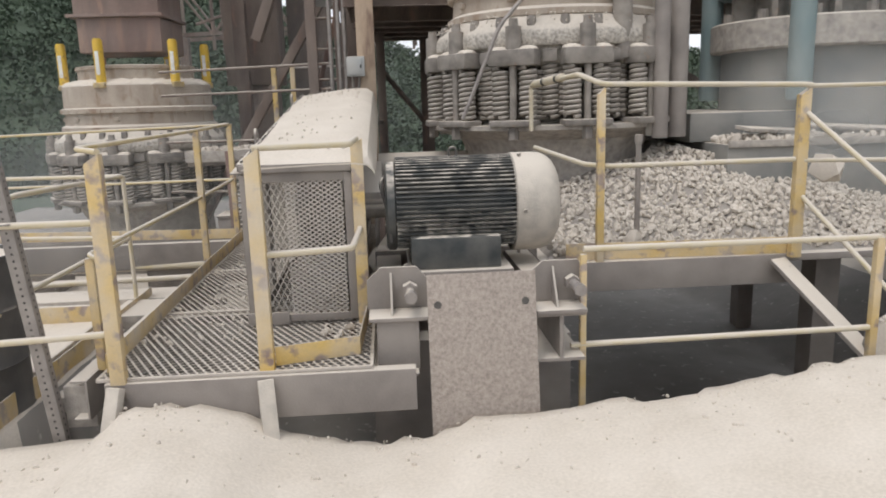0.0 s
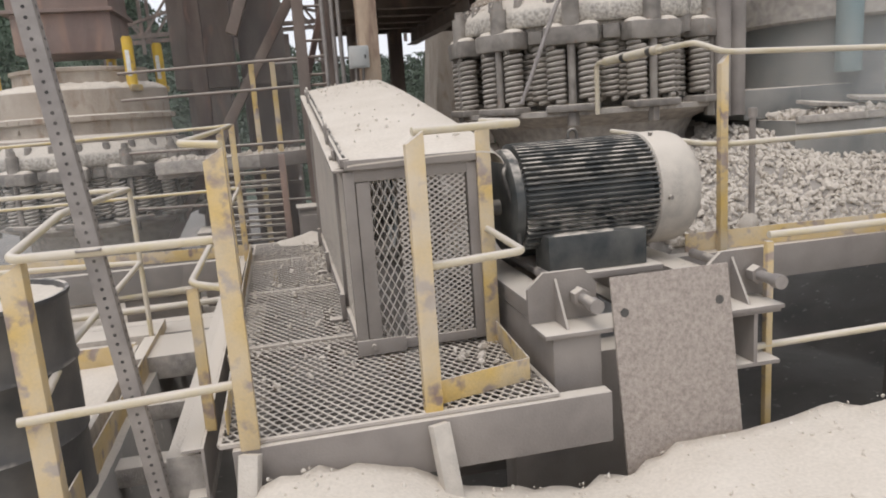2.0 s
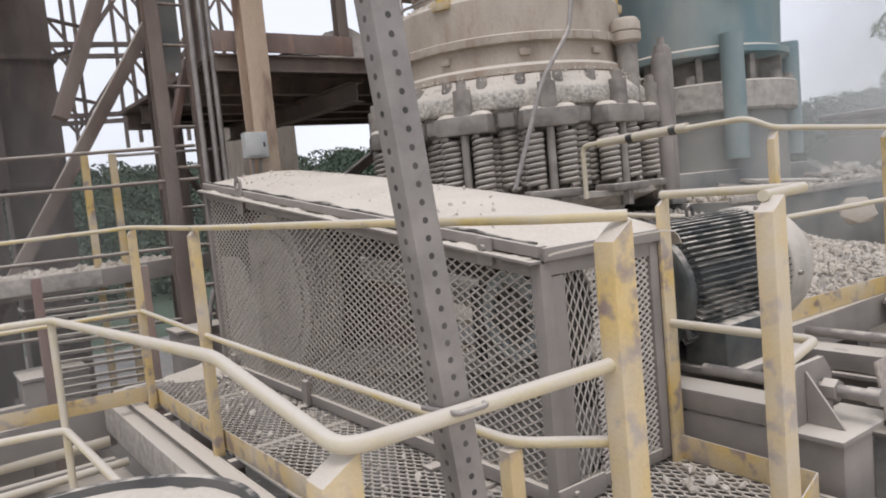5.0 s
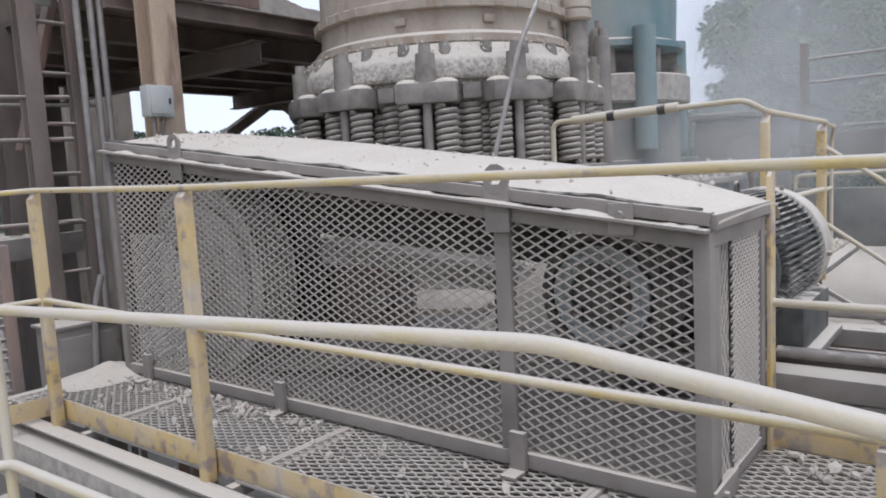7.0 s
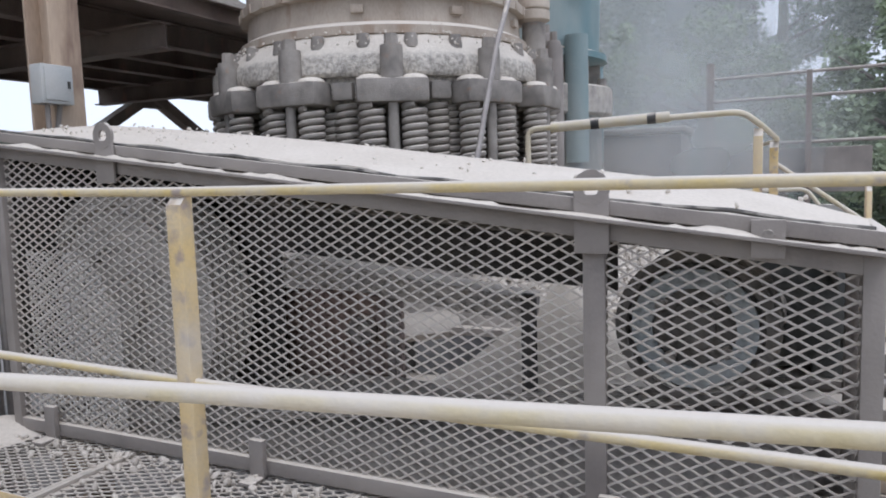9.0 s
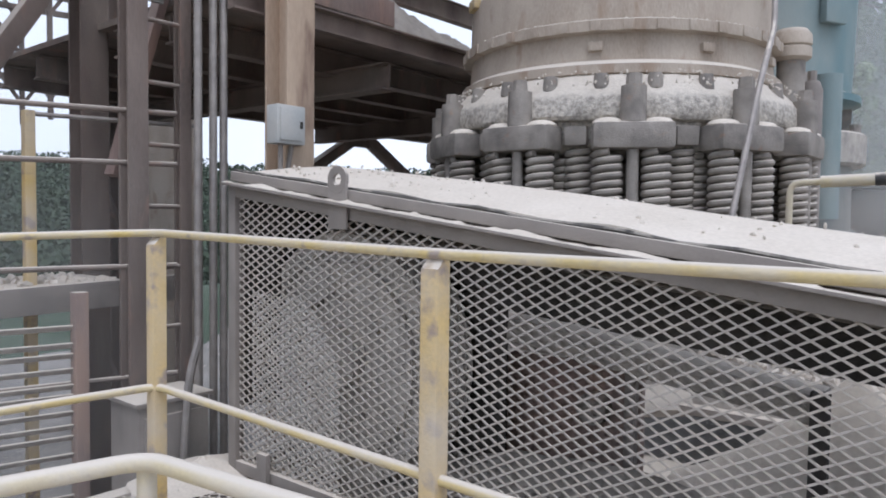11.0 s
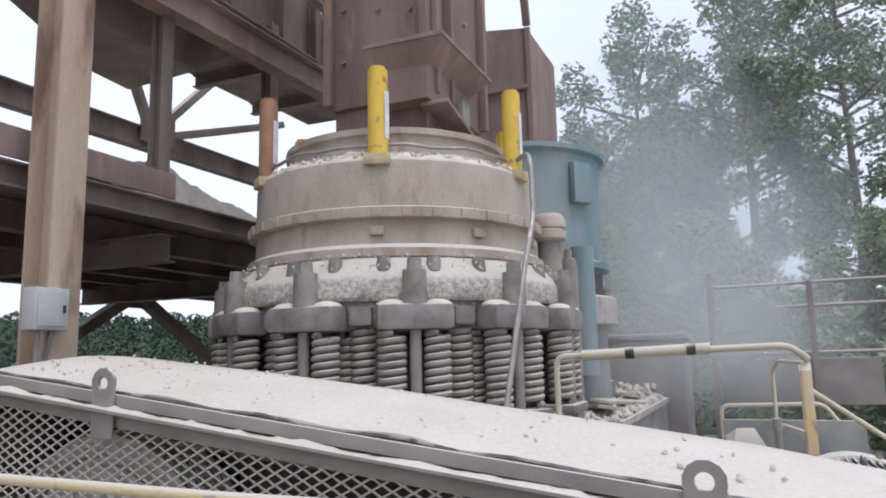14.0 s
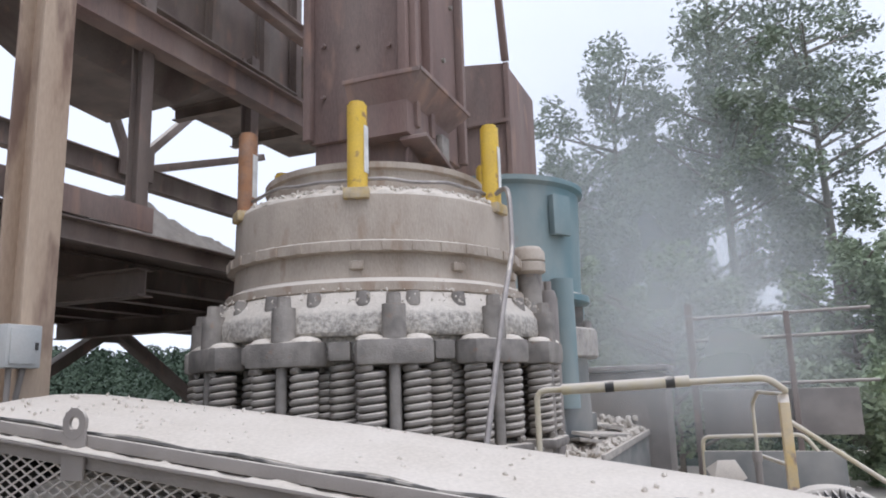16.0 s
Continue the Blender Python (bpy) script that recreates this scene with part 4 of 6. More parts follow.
# ---- cone crushers ----
def spring_unit(parent, r_mid, a):
    """One clamp unit of the crusher: cap, rod, boss, nuts and springs."""
    q = Matrix.Rotation(a, 4, "Z")
    ca, sa = math.cos(a), math.sin(a)

    def put(name, b, mat, to=None):
        bmesh.ops.transform(b, matrix=q, verts=b.verts)
        return part(name, b, mat, to or parent)

    b = bm_new()
    box(b, r_mid - 0.11, r_mid + 0.09, -0.215, 0.215, 2.05, 2.195, 0.03)
    cap = put("spring_cap", b, M_CAST)
    b = bm_new()
    for dy in (-0.13, 0.13):
        bmesh.ops.create_uvsphere(b, u_segments=12, v_segments=8, radius=1, matrix=Matrix.Translation((r_mid - 0.01, dy, 2.192)) @ Matrix.Diagonal((0.09, 0.085, 0.032, 1)))
    put("cap_dust", b, M_DUST, to=cap)
    put("rod", rod(bm_new(), (r_mid + 0.03, 0, 1.5), (r_mid + 0.03, 0, 2.1), 0.032, 12), M_CAST)
    boss = put("clamp_boss", rod(bm_new(), (r_mid + 0.015, 0, 2.19), (r_mid + 0.015, 0, 2.385), 0.07, 20, 0.067), M_CAST)
    put("boss_nut", rod(bm_new(), (r_mid + 0.015, 0, 2.385), (r_mid + 0.015, 0, 2.45), 0.044, 8, 0.04), M_CAST, to=boss)
    put("lower_nut", rod(bm_new(), (r_mid + 0.03, 0, 1.42), (r_mid + 0.03, 0, 1.53), 0.05, 6), M_CAST)
    for dx, dy in ((0.0, -0.125), (0.0, 0.125), (-0.19, -0.16), (-0.19, 0.16)):
        put("spring", helix(bm_new(), r_mid + dx - 0.005, dy, 1.59, 2.055, 0.064, 0.0185, 10), M_SPRING)
    b = bm_new()
    box(b, r_mid - 0.11, r_mid + 0.10, -0.21, 0.21, 1.53, 1.59, 0.02)
    put("spring_seat", b, M_CAST)


def crusher(name, label, jacks, full=True):
    """Cone crusher with its axis at the origin of its thing; heights are those of the main crusher's floor."""
    c = thing(name, label, "cone crusher")
    b = lathe(bm_new(), [(0.98, 0.55), (1.02, 0.6), (0.98, 0.68), (0.90, 0.72), (0.88, 1.25), (0.95, 1.40), (1.18, 1.48), (1.24, 1.50), (1.24, 1.54), (1.0, 1.55), (0.9, 1.56), (0.9, 2.0), (0.0005, 2.0)], 72)
    part("main_frame", b, M_RING, c)
    b = lathe(bm_new(), [(0.9, 2.02), (1.08, 2.06), (1.12, 2.10), (1.12, 2.215), (1.175, 2.22), (1.19, 2.24), (1.185, 2.34), (1.165, 2.365), (1.11, 2.42), (1.06, 2.47), (1.03, 2.49), (0.9, 2.5)], 144, wobble=0.007)
    part("adjustment_ring", b, M_SPECK, c, "flared ring thick with lying dust")
    b = lathe(bm_new(), [(1.0, 2.47), (1.055, 2.49), (1.055, 2.54), (1.005, 2.57), (0.995, 2.70), (0.995, 2.72), (1.045, 2.725), (1.045, 2.785), (1.0, 2.80), (0.995, 3.06), (0.99, 3.085), (0.96, 3.09), (0.80, 3.10), (0.5, 3.10)], 96)
    part("bowl", b, M_BOWL, c, "brown streaked steel bowl with a ledge")
    b = lathe(bm_new(), [(0.99, 3.075), (0.985, 3.10), (0.95, 3.125), (0.90, 3.15), (0.84, 3.17), (0.78, 3.16)], 180, wobble=0.03)
    part("dust_ring", b, M_DUST, c, "ridge of caked dust on the bowl")
    b = lathe(bm_new(), [(0.78, 3.1), (0.775, 3.30), (0.80, 3.31), (0.80, 3.35), (0.74, 3.36), (0.70, 3.30), (0.68, 3.05)], 72)
    part("hopper_ring", b, M_BOWL, c)
    for k in range(36):
        a = 2 * math.pi * k / 36
        b = bm_new()
        box(b, 0.0, 0.012, -0.03, 0.03, 2.726, 2.784, 0.004, Matrix.Rotation(a, 4, "Z") @ Matrix.Translation((1.042, 0, 0)))
        part("ledge_lug", b, M_BOWL, c)
    for k in range(24):
        a = 2 * math.pi * (k + 0.5) / 24
        part("ring_bolt", rod(bm_new(), (1.10 * math.cos(a), 1.10 * math.sin(a), 2.39), (1.10 * math.cos(a), 1.10 * math.sin(a), 2.475), 0.046, 12, 0.038), M_CAST, c)
    for a in (radians(200), radians(272), radians(236)):
        b = bm_new()
        box(b, 0.99, 1.03, -0.04, 0.04, 2.62, 2.67, 0.006, Matrix.Rotation(a, 4, "Z"))
        part("bowl_stop", b, M_BOWL, c)
    for k in range(12):
        spring_unit(c, 1.20, radians(211 + 30 * k))
        q = Matrix.Rotation(radians(226 + 30 * k), 4, "Z")
        for name, b, mat in (("inner_spring", helix(bm_new(), 1.06, 0, 1.59, 2.085, 0.064, 0.0185, 10.5), M_SPRING), ("inner_cap", box(bm_new(), 0.98, 1.165, -0.065, 0.065, 2.08, 2.19, 0.02), M_CAST)):
            bmesh.ops.transform(b, matrix=q, verts=b.verts)
            part(name, b, mat, c)
    for k, a in enumerate(jacks):
        p = Vector((0.95 * math.cos(radians(a)), 0.95 * math.sin(radians(a)), 3.06))
        b = rod(bm_new(), p, p + Vector((0, 0, 0.60)), 0.063, 18)
        rod(b, p + Vector((0, 0, 0.60)), p + Vector((0, 0, 0.62)), 0.05, 18)
        jack = part("jack", b, M_JACK if k != 2 else M_RUSTJACK, c, "yellow hydraulic jack cylinder" if k != 2 else "rusted orange jack cylinder")
        b = bm_new()
        box(b, 0.87, 1.03, -0.08, 0.08, 3.05, 3.12, 0.012, Matrix.Rotation(radians(a), 4, "Z"))
        part("jack_clamp", b, M_CLAMP, jack, "dusty rust-streaked yellow clamp")
        b = bm_new()
        box(b, 0.0, 0.004, -0.024, 0.024, 0.16, 0.46, 0.0, Matrix.Translation(p) @ Matrix.Rotation(radians(268), 4, "Z") @ Matrix.Translation((0.0615, 0, 0)))
        part("label_strip", b, M_WHITE, jack, "white label strip")
    return c


M_RUSTJACK = material("rusted_orange_paint", (0.33, 0.15, 0.06), (0.2, 0.1, 0.06), dust=0.6, film=0.12, scale=14)
M_CLAMP = material("dusty_yellow_clamp", (0.45, 0.31, 0.08), (0.3, 0.24, 0.16), dust=0.9, film=0.3, scale=16)
main_crusher = crusher("cone_crusher", "dust-covered cone crusher ringed by coil springs with yellow jacks", (200, 262, 140, 320, 20, 80))
main_crusher.matrix_basis = pose(1.706, 7.469, 0)
far_crusher = copy_thing(main_crusher, pose(-3.55, 11.05, -0.97, 0, 0, -2))
tagged(far_crusher, "second spring cone crusher farther off, dusty with yellow jacks")


def feed_chute():
    c = thing("feed_chute", "rust-brown plate feed chute hanging over the crusher", "chute")
    b = bm_new()
    box(b, 1.32, 2.35, 7.02, 7.80, 3.66, 7.2, 0.01)
    part("chute_body", b, M_CHUTE, c)
    for y in (7.03, 7.79):
        b = bm_new()
        box(b, 1.255, 1.318, y - 0.03, y + 0.03, 3.68, 7.2, 0.004)
        part("stiffener", b, M_CHUTE, c)
    for x in (1.36, 1.62, 2.32):
        b = bm_new()
        box(b, x - 0.03, x + 0.03, 6.955, 7.018, 3.68, 7.2, 0.004)
        part("stiffener", b, M_CHUTE, c)
    for y, z in ((7.15, 4.3), (7.4, 4.35), (7.68, 4.0), (7.68, 4.4), (7.15, 4.75), (7.42, 4.85)):
        part("bolt", rod(bm_new(), (1.318, y, z), (1.29, y, z), 0.018, 8), M_CHUTE, c)
    b = bm_new()
    box(b, 1.36, 2.2, 7.06, 7.78, 3.2, 3.66, 0.01)
    part("spout", b, M_CHUTE, c)
    b = bm_new()
    rings = []
    for z, x0, x1, y0, y1 in ((4.0, 1.15, 2.1, 6.85, 7.42), (3.985, 1.15, 2.1, 6.85, 7.42), (3.83, 1.21, 1.98, 6.98, 7.41), (3.60, 1.21, 1.98, 6.98, 7.41)):
        rings.append([b.verts.new(p) for p in ((x0, y0, z), (x1, y0, z), (x1, y1, z), (x0, y1, z))])
    for u, v in zip(rings, rings[1:]):
        for k in range(4):
            b.faces.new((u[k], u[(k + 1) % 4], v[(k + 1) % 4], v[k]))
    b.faces.new(rings[0])
    b.faces.new(rings[-1])
    hood = part("hood", b, M_CHUTE, c, "flared hood with a wide lip", smooth=False)
    part("hood_lip", beam(bm_new(), (1.14, 6.845, 4.0), (2.11, 6.845, 4.0), 0.012, 0.03, 0.002), M_CHUTE, hood)
    part("hood_lip", beam(bm_new(), (1.145, 6.86, 4.0), (1.145, 7.43, 4.0), 0.012, 0.03, 0.002), M_CHUTE, hood)
    part("skirt", beam(bm_new(), (1.24, 6.95, 3.57), (2.08, 6.95, 3.36), 0.20, 0.03, 0.003), M_CHUTE, c)
    part("skirt_web", beam(bm_new(), (1.3, 7.03, 3.45), (2.0, 7.03, 3.30), 0.02, 0.22, 0.003), M_CHUTE, c)
    part("catch", box(bm_new(), 1.72, 1.86, 6.93, 6.978, 3.55, 3.74, 0.006), M_CAST, c)
    for x, z in ((1.45, 4.5), (2.0, 4.45), (2.2, 5.0), (1.9, 5.2)):
        part("bolt", rod(bm_new(), (x, 7.02, z), (x, 6.995, z), 0.02, 8), M_CAST, c)
    b = tube(bm_new(), [(1.62 + 0.04 * math.cos(q), 6.95, 3.40 + 0.05 * math.sin(q)) for q in (2 * math.pi * k / 14 for k in range(14))], 0.018, 8, 0, closed=True)
    part("lug", b, M_CHUTE, c)
    return c


feed_chute()


def blue_crusher():
    c = thing("blue_crusher", "faded blue cone crusher with a round tank top", "cone crusher", at=(4.37, 7.36, 0))
    flange = part("flange", lathe(bm_new(), [(0.7, 2.17), (0.96, 2.17), (0.985, 2.19), (0.985, 2.44), (0.97, 2.455), (0.66, 2.46)], 64), M_RING, c, "thick flange with dust lying on it")
    for k in range(12):
        q = 2 * math.pi * k / 12
        part("flange_bolt", rod(bm_new(), (0.9 * math.cos(q), 0.9 * math.sin(q), 2.45), (0.9 * math.cos(q), 0.9 * math.sin(q), 2.54), 0.05, 8), M_CAST, flange)
    part("neck", lathe(bm_new(), [(0.67, 2.44), (0.64, 2.55), (0.66, 2.72), (0.5, 2.72)], 64), M_CAST, c)
    rib = box(bm_new(), 0.64, 0.86, -0.03, 0.03, 2.46, 2.715, 0.004)
    rib = part("neck_rib", rib, M_CAST, c)
    for k in range(1, 10):
        o = new("neck_rib", rib.data)
        o.parent = c
        o.matrix_basis = Matrix.Rotation(2 * math.pi * k / 10, 4, "Z")
    part("lower_shell", lathe(bm_new(), [(0.95, 0.6), (0.9, 0.7), (0.87, 2.17), (0.0005, 2.17)], 64), M_DARKBLUE, c)
    part("tank", lathe(bm_new(), [(0.6, 2.70), (0.88, 2.715), (0.93, 2.73), (0.93, 2.79), (0.85, 2.82), (0.88, 3.85), (0.93, 3.88), (0.93, 3.93), (0.86, 3.95), (0.8, 3.9), (0.0005, 3.9)], 64), M_BLUE, c)
    for a in (234, 150, 320):
        q = radians(a)
        b = rod(bm_new(), (0.98 * math.cos(q), 0.98 * math.sin(q), 1.7), (0.98 * math.cos(q), 0.98 * math.sin(q), 2.9), 0.11, 18)
        part("ram", b, M_BLUE, c)
    b = bm_new()
    box(b, 0.88, 0.95, -0.12, 0.12, 3.35, 3.75, 0.01, Matrix.Rotation(radians(240), 4, "Z"))
    part("bracket", b, M_BLUE, c)
    return c


blue_crusher()


def crusher_base():
    """Stepped steel base under the blue crusher, littered with stone and scrap."""
    g = thing("crusher_base", "dust-covered stepped steel base under the blue crusher", "machine base", kind="structure")
    part("lower_step", box(bm_new(), 2.95, 6.6, 6.15, 8.7, 0.6, 1.33, 0.01), M_DARKBLUE, g)
    part("upper_step", box(bm_new(), 2.8, 5.5, 6.62, 8.5, 1.333, 1.6, 0.02), M_DARKBLUE, g)
    part("edge_angle", beam(bm_new(), (2.95, 6.14, 1.335), (6.6, 6.14, 1.335), 0.03, 0.06), M_RING, g)
    rg = random.Random(21)
    lying = []
    for _ in range(900):
        x, y = rg.uniform(2.95, 6.55), rg.uniform(6.17, 6.62)
        lying.append((x, y, 1.335 + 0.05 * rg.random() + 0.05 * max(0, noise.noise((x * 2.2, 0, 0))), rg.uniform(0.015, 0.05)))
    for _ in range(500):
        x, y = rg.uniform(5.5, 6.6), rg.uniform(6.2, 8.6)
        lying.append((x, y, 1.34 + 0.2 * rg.random() ** 2, rg.uniform(0.03, 0.07)))
    stones("base_rubble", lying, "pale broken stone littering the crusher base", "stones")
    for x, y, r, ln in ((3.5, 6.4, 20, 0.8), (4.3, 6.36, -12, 1.1), (5.2, 6.4, 8, 0.9), (5.9, 6.5, -30, 0.7)):
        o = thing("scrap_board", "dust-covered scrap board lying on the crusher base", "board", group="scrap boards")
        part("board", box(bm_new(), -ln / 2, ln / 2, -0.09, 0.09, 0, 0.03, 0.004), M_RING, o)
        o.matrix_basis = pose(x, y, 1.42, 8, 4, r)


crusher_base()

h = thing("dust_hood", "brown box-shaped hood above the blue tank", "hood")
b = bm_new()
box(b, 3.75, 4.85, 7.0, 8.0, 3.93, 5.30, 0.01)
for w in b.verts:
    if w.co.z > 5 and w.co.y < 7.5:
        w.co.z -= 0.12
part("hood_body", b, M_CHUTE, h)
part("hood_edge", beam(bm_new(), (3.74, 6.99, 3.95), (3.74, 6.99, 5.17), 0.05, 0.05), M_CHUTE, h)
part("hood_band", beam(bm_new(), (3.73, 6.98, 4.55), (3.73, 8.0, 4.55), 0.05, 0.04), M_CHUTE, h)
part("strut", beam(bm_new(), (3.5, 7.0, 6.3), (3.75, 7.0, 5.2), 0.07, 0.07), M_CHUTE, h)


# ---- steel building behind ----
def column():
    c = thing("steel_column", "tall weathered tan steel column with rust streaks", "column", kind="structure")
    part("shaft", ibeam(bm_new(), (-0.2, 8.62, -1.3), (-0.2, 8.62, 7.5), 0.2, 0.21, 0.02, up=(0, 1, 0)), M_COLUMN, c)
    j = thing("junction_box", "small grey electrical box fixed to the column", "electrical box")
    b = bm_new()
    box(b, -0.42, -0.22, 8.45, 8.55, 2.08, 2.30, 0.01)
    part("box", b, M_BOX, j)
    part("door", box(bm_new(), -0.405, -0.255, 8.438, 8.449, 2.10, 2.28, 0.004), M_BOX, j)
    part("latch", box(bm_new(), -0.27, -0.255, 8.428, 8.437, 2.17, 2.21, 0.002), M_CABLE, j)
    part("conduit", tube(bm_new(), [(-0.36, 8.5, 2.08), (-0.36, 8.5, 1.3)], 0.015), M_STEEL, j)
    part("conduit", tube(bm_new(), [(-0.28, 8.5, 2.08), (-0.3, 8.52, 1.9), (-0.3, 8.56, 1.3)], 0.015), M_STEEL, j)


column()


def service_deck():
    d = thing("service_deck", "dark steel service deck with trusses above and spilled dust on top", "platform", kind="structure")
    part("edge_channel", channel(bm_new(), (-0.45, 8.88, 2.955), (2.1, 8.88, 2.955), 0.07, 0.15, side=-1), M_DARKSTEEL, d)
    b = bm_new()
    box(b, -0.45, 0.95, 8.86, 8.89, 3.06, 3.24, 0.003)
    part("toe_plate", b, M_CHUTE, d, "purple-brown painted toe plate")
    b = bm_new()
    box(b, -0.45, 6.0, 8.92, 12.6, 3.0, 3.045)
    part("deck_plate", b, M_DARKSTEEL, d)
    for y in (9.6, 10.3, 11.0, 11.7, 12.4):
        part("joist", ibeam(bm_new(), (-0.4, y, 2.89), (6.0, y, 2.89), 0.12, 0.2), M_DARKSTEEL, d)
    for x in (1.0, 3.4, 5.8):
        part("girder", ibeam(bm_new(), (x, 8.95, 2.72), (x, 12.6, 2.72), 0.15, 0.2), M_DARKSTEEL, d)
    for s in (-1, 1):
        part("brace", beam(bm_new(), (3.95, 12.3, 2.78), (3.95 + 1.9 * s, 12.3, 1.65), 0.15, 0.13), M_DARKSTEEL, d)
    part("gusset", box(bm_new(), 3.7, 4.2, 12.28, 12.32, 2.6, 2.8, 0), M_DARKSTEEL, d)
    part("upright", ibeam(bm_new(), (0.9, 8.98, 3.05), (0.9, 8.98, 4.9), 0.11, 0.11), M_DARKSTEEL, d)
    part("upright", ibeam(bm_new(), (2.62, 9.3, 3.05), (2.62, 9.3, 5.2), 0.12, 0.12), M_DARKSTEEL, d)
    part("upper_beam", ibeam(bm_new(), (-0.5, 8.9, 4.54), (3.3, 8.9, 4.62), 0.16, 0.26), M_CHUTE, d)
    part("upper_beam", ibeam(bm_new(), (-0.5, 9.25, 4.9), (3.3, 9.25, 4.95), 0.14, 0.22), M_DARKSTEEL, d)
    part("truss_chord", ibeam(bm_new(), (-1.5, 12.5, 4.86), (8.0, 12.5, 4.93), 0.16, 0.30), M_DARKSTEEL, d)
    part("truss_chord", ibeam(bm_new(), (-1.5, 12.5, 6.9), (8.0, 12.5, 6.9), 0.16, 0.25), M_DARKSTEEL, d)
    for p0, p1 in (((4.3, 12.5, 5.0), (3.3, 12.5, 6.9)), ((4.3, 12.5, 5.0), (5.6, 12.5, 6.3)), ((4.35, 12.5, 5.0), (4.35, 12.5, 6.8)), ((4.6, 12.5, 5.05), (7.0, 12.3, 5.9)), ((-0.8, 12.5, 6.8), (0.6, 12.5, 4.9)), ((2.0, 12.5, 6.8), (0.8, 12.5, 4.9))):
        part("diagonal", beam(bm_new(), p0, p1, 0.11, 0.11), M_DARKSTEEL, d)
    part("gusset", box(bm_new(), 4.05, 4.65, 12.42, 12.46, 4.85, 5.3, 0), M_DARKSTEEL, d)
    part("side_brace", beam(bm_new(), (-1.6, 9.7, 2.6), (-0.4, 9.7, 5.6), 0.2, 0.12), M_DARKSTEEL, d)
    b = bm_new()
    box(b, 0.0, 4.2, 9.3, 10.62, 5.05, 5.13)
    part("upper_floor", b, M_DARKSTEEL, d)
    b = bm_new()
    box(b, 4.0, 7.2, 9.4, 11.9, 5.9, 6.0)
    part("upper_floor", b, M_DARKSTEEL, d)
    for k in range(5):
        part("floor_joist", ibeam(bm_new(), (0.05 + k * 1.0, 9.3, 4.98), (0.05 + k * 1.0, 10.62, 4.98), 0.1, 0.14), M_DARKSTEEL, d)
    part("bin_wall", box(bm_new(), 0.5, 3.6, 9.42, 9.46, 5.13, 7.6, 0.003), M_DARKSTEEL, d)
    for x in (0.55, 1.3, 2.1, 2.9, 3.5):
        part("wall_rib", ibeam(bm_new(), (x, 9.36, 5.0), (x, 9.36, 7.6), 0.1, 0.1), M_DARKSTEEL, d)
    part("wall_rail", ibeam(bm_new(), (0.2, 9.2, 5.75), (3.4, 9.0, 5.6), 0.12, 0.16), M_CHUTE, d)
    # hopper bottom below the upper floor
    b = bm_new()
    top = [b.verts.new(p) for p in ((0.5, 9.5, 5.04), (2.6, 9.5, 5.04), (2.6, 10.6, 5.04), (0.5, 10.6, 5.04))]
    low = [b.verts.new(p) for p in ((0.9, 9.75, 4.62), (2.12, 9.75, 4.62), (2.16, 10.66, 4.6), (1.65, 10.60, 4.6))]
    b.faces.new(low)
    for k in range(4):
        b.faces.new((top[k], top[(k + 1) % 4], low[(k + 1) % 4], low[k]))
    part("hopper_bottom", b, M_DARKSTEEL, d)
    # dust drifted over the deck edge
    b = bm_new()
    rows = []
    for i in range(70):
        x = 0.2 + 2.6 * i / 69
        hh = 0.32 * math.exp(-((x - 1.0) / 0.45) ** 2) + 0.16 * math.exp(-((x - 1.7) / 0.5) ** 2)
        rows.append([b.verts.new((x, y, 3.05 + hh * s + (0.05 * noise.noise((x * 5, y * 5, 1)) + 0.03 * noise.noise((x * 17, y * 17, 1))) * (0.3 + s))) for y, s in ((8.84, -0.1), (8.95, 0.4), (9.05, 0.75), (9.2, 1.0), (9.35, 0.95), (9.6, 0.75), (9.85, 0.4), (10.1, 0.0))])
    for u, v in zip(rows, rows[1:]):
        for k in range(7):
            b.faces.new((u[k], u[k + 1], v[k + 1], v[k]))
    part("spilled_dust", b, M_SPILL, d, "drift of spilled grey stone dust")


service_deck()


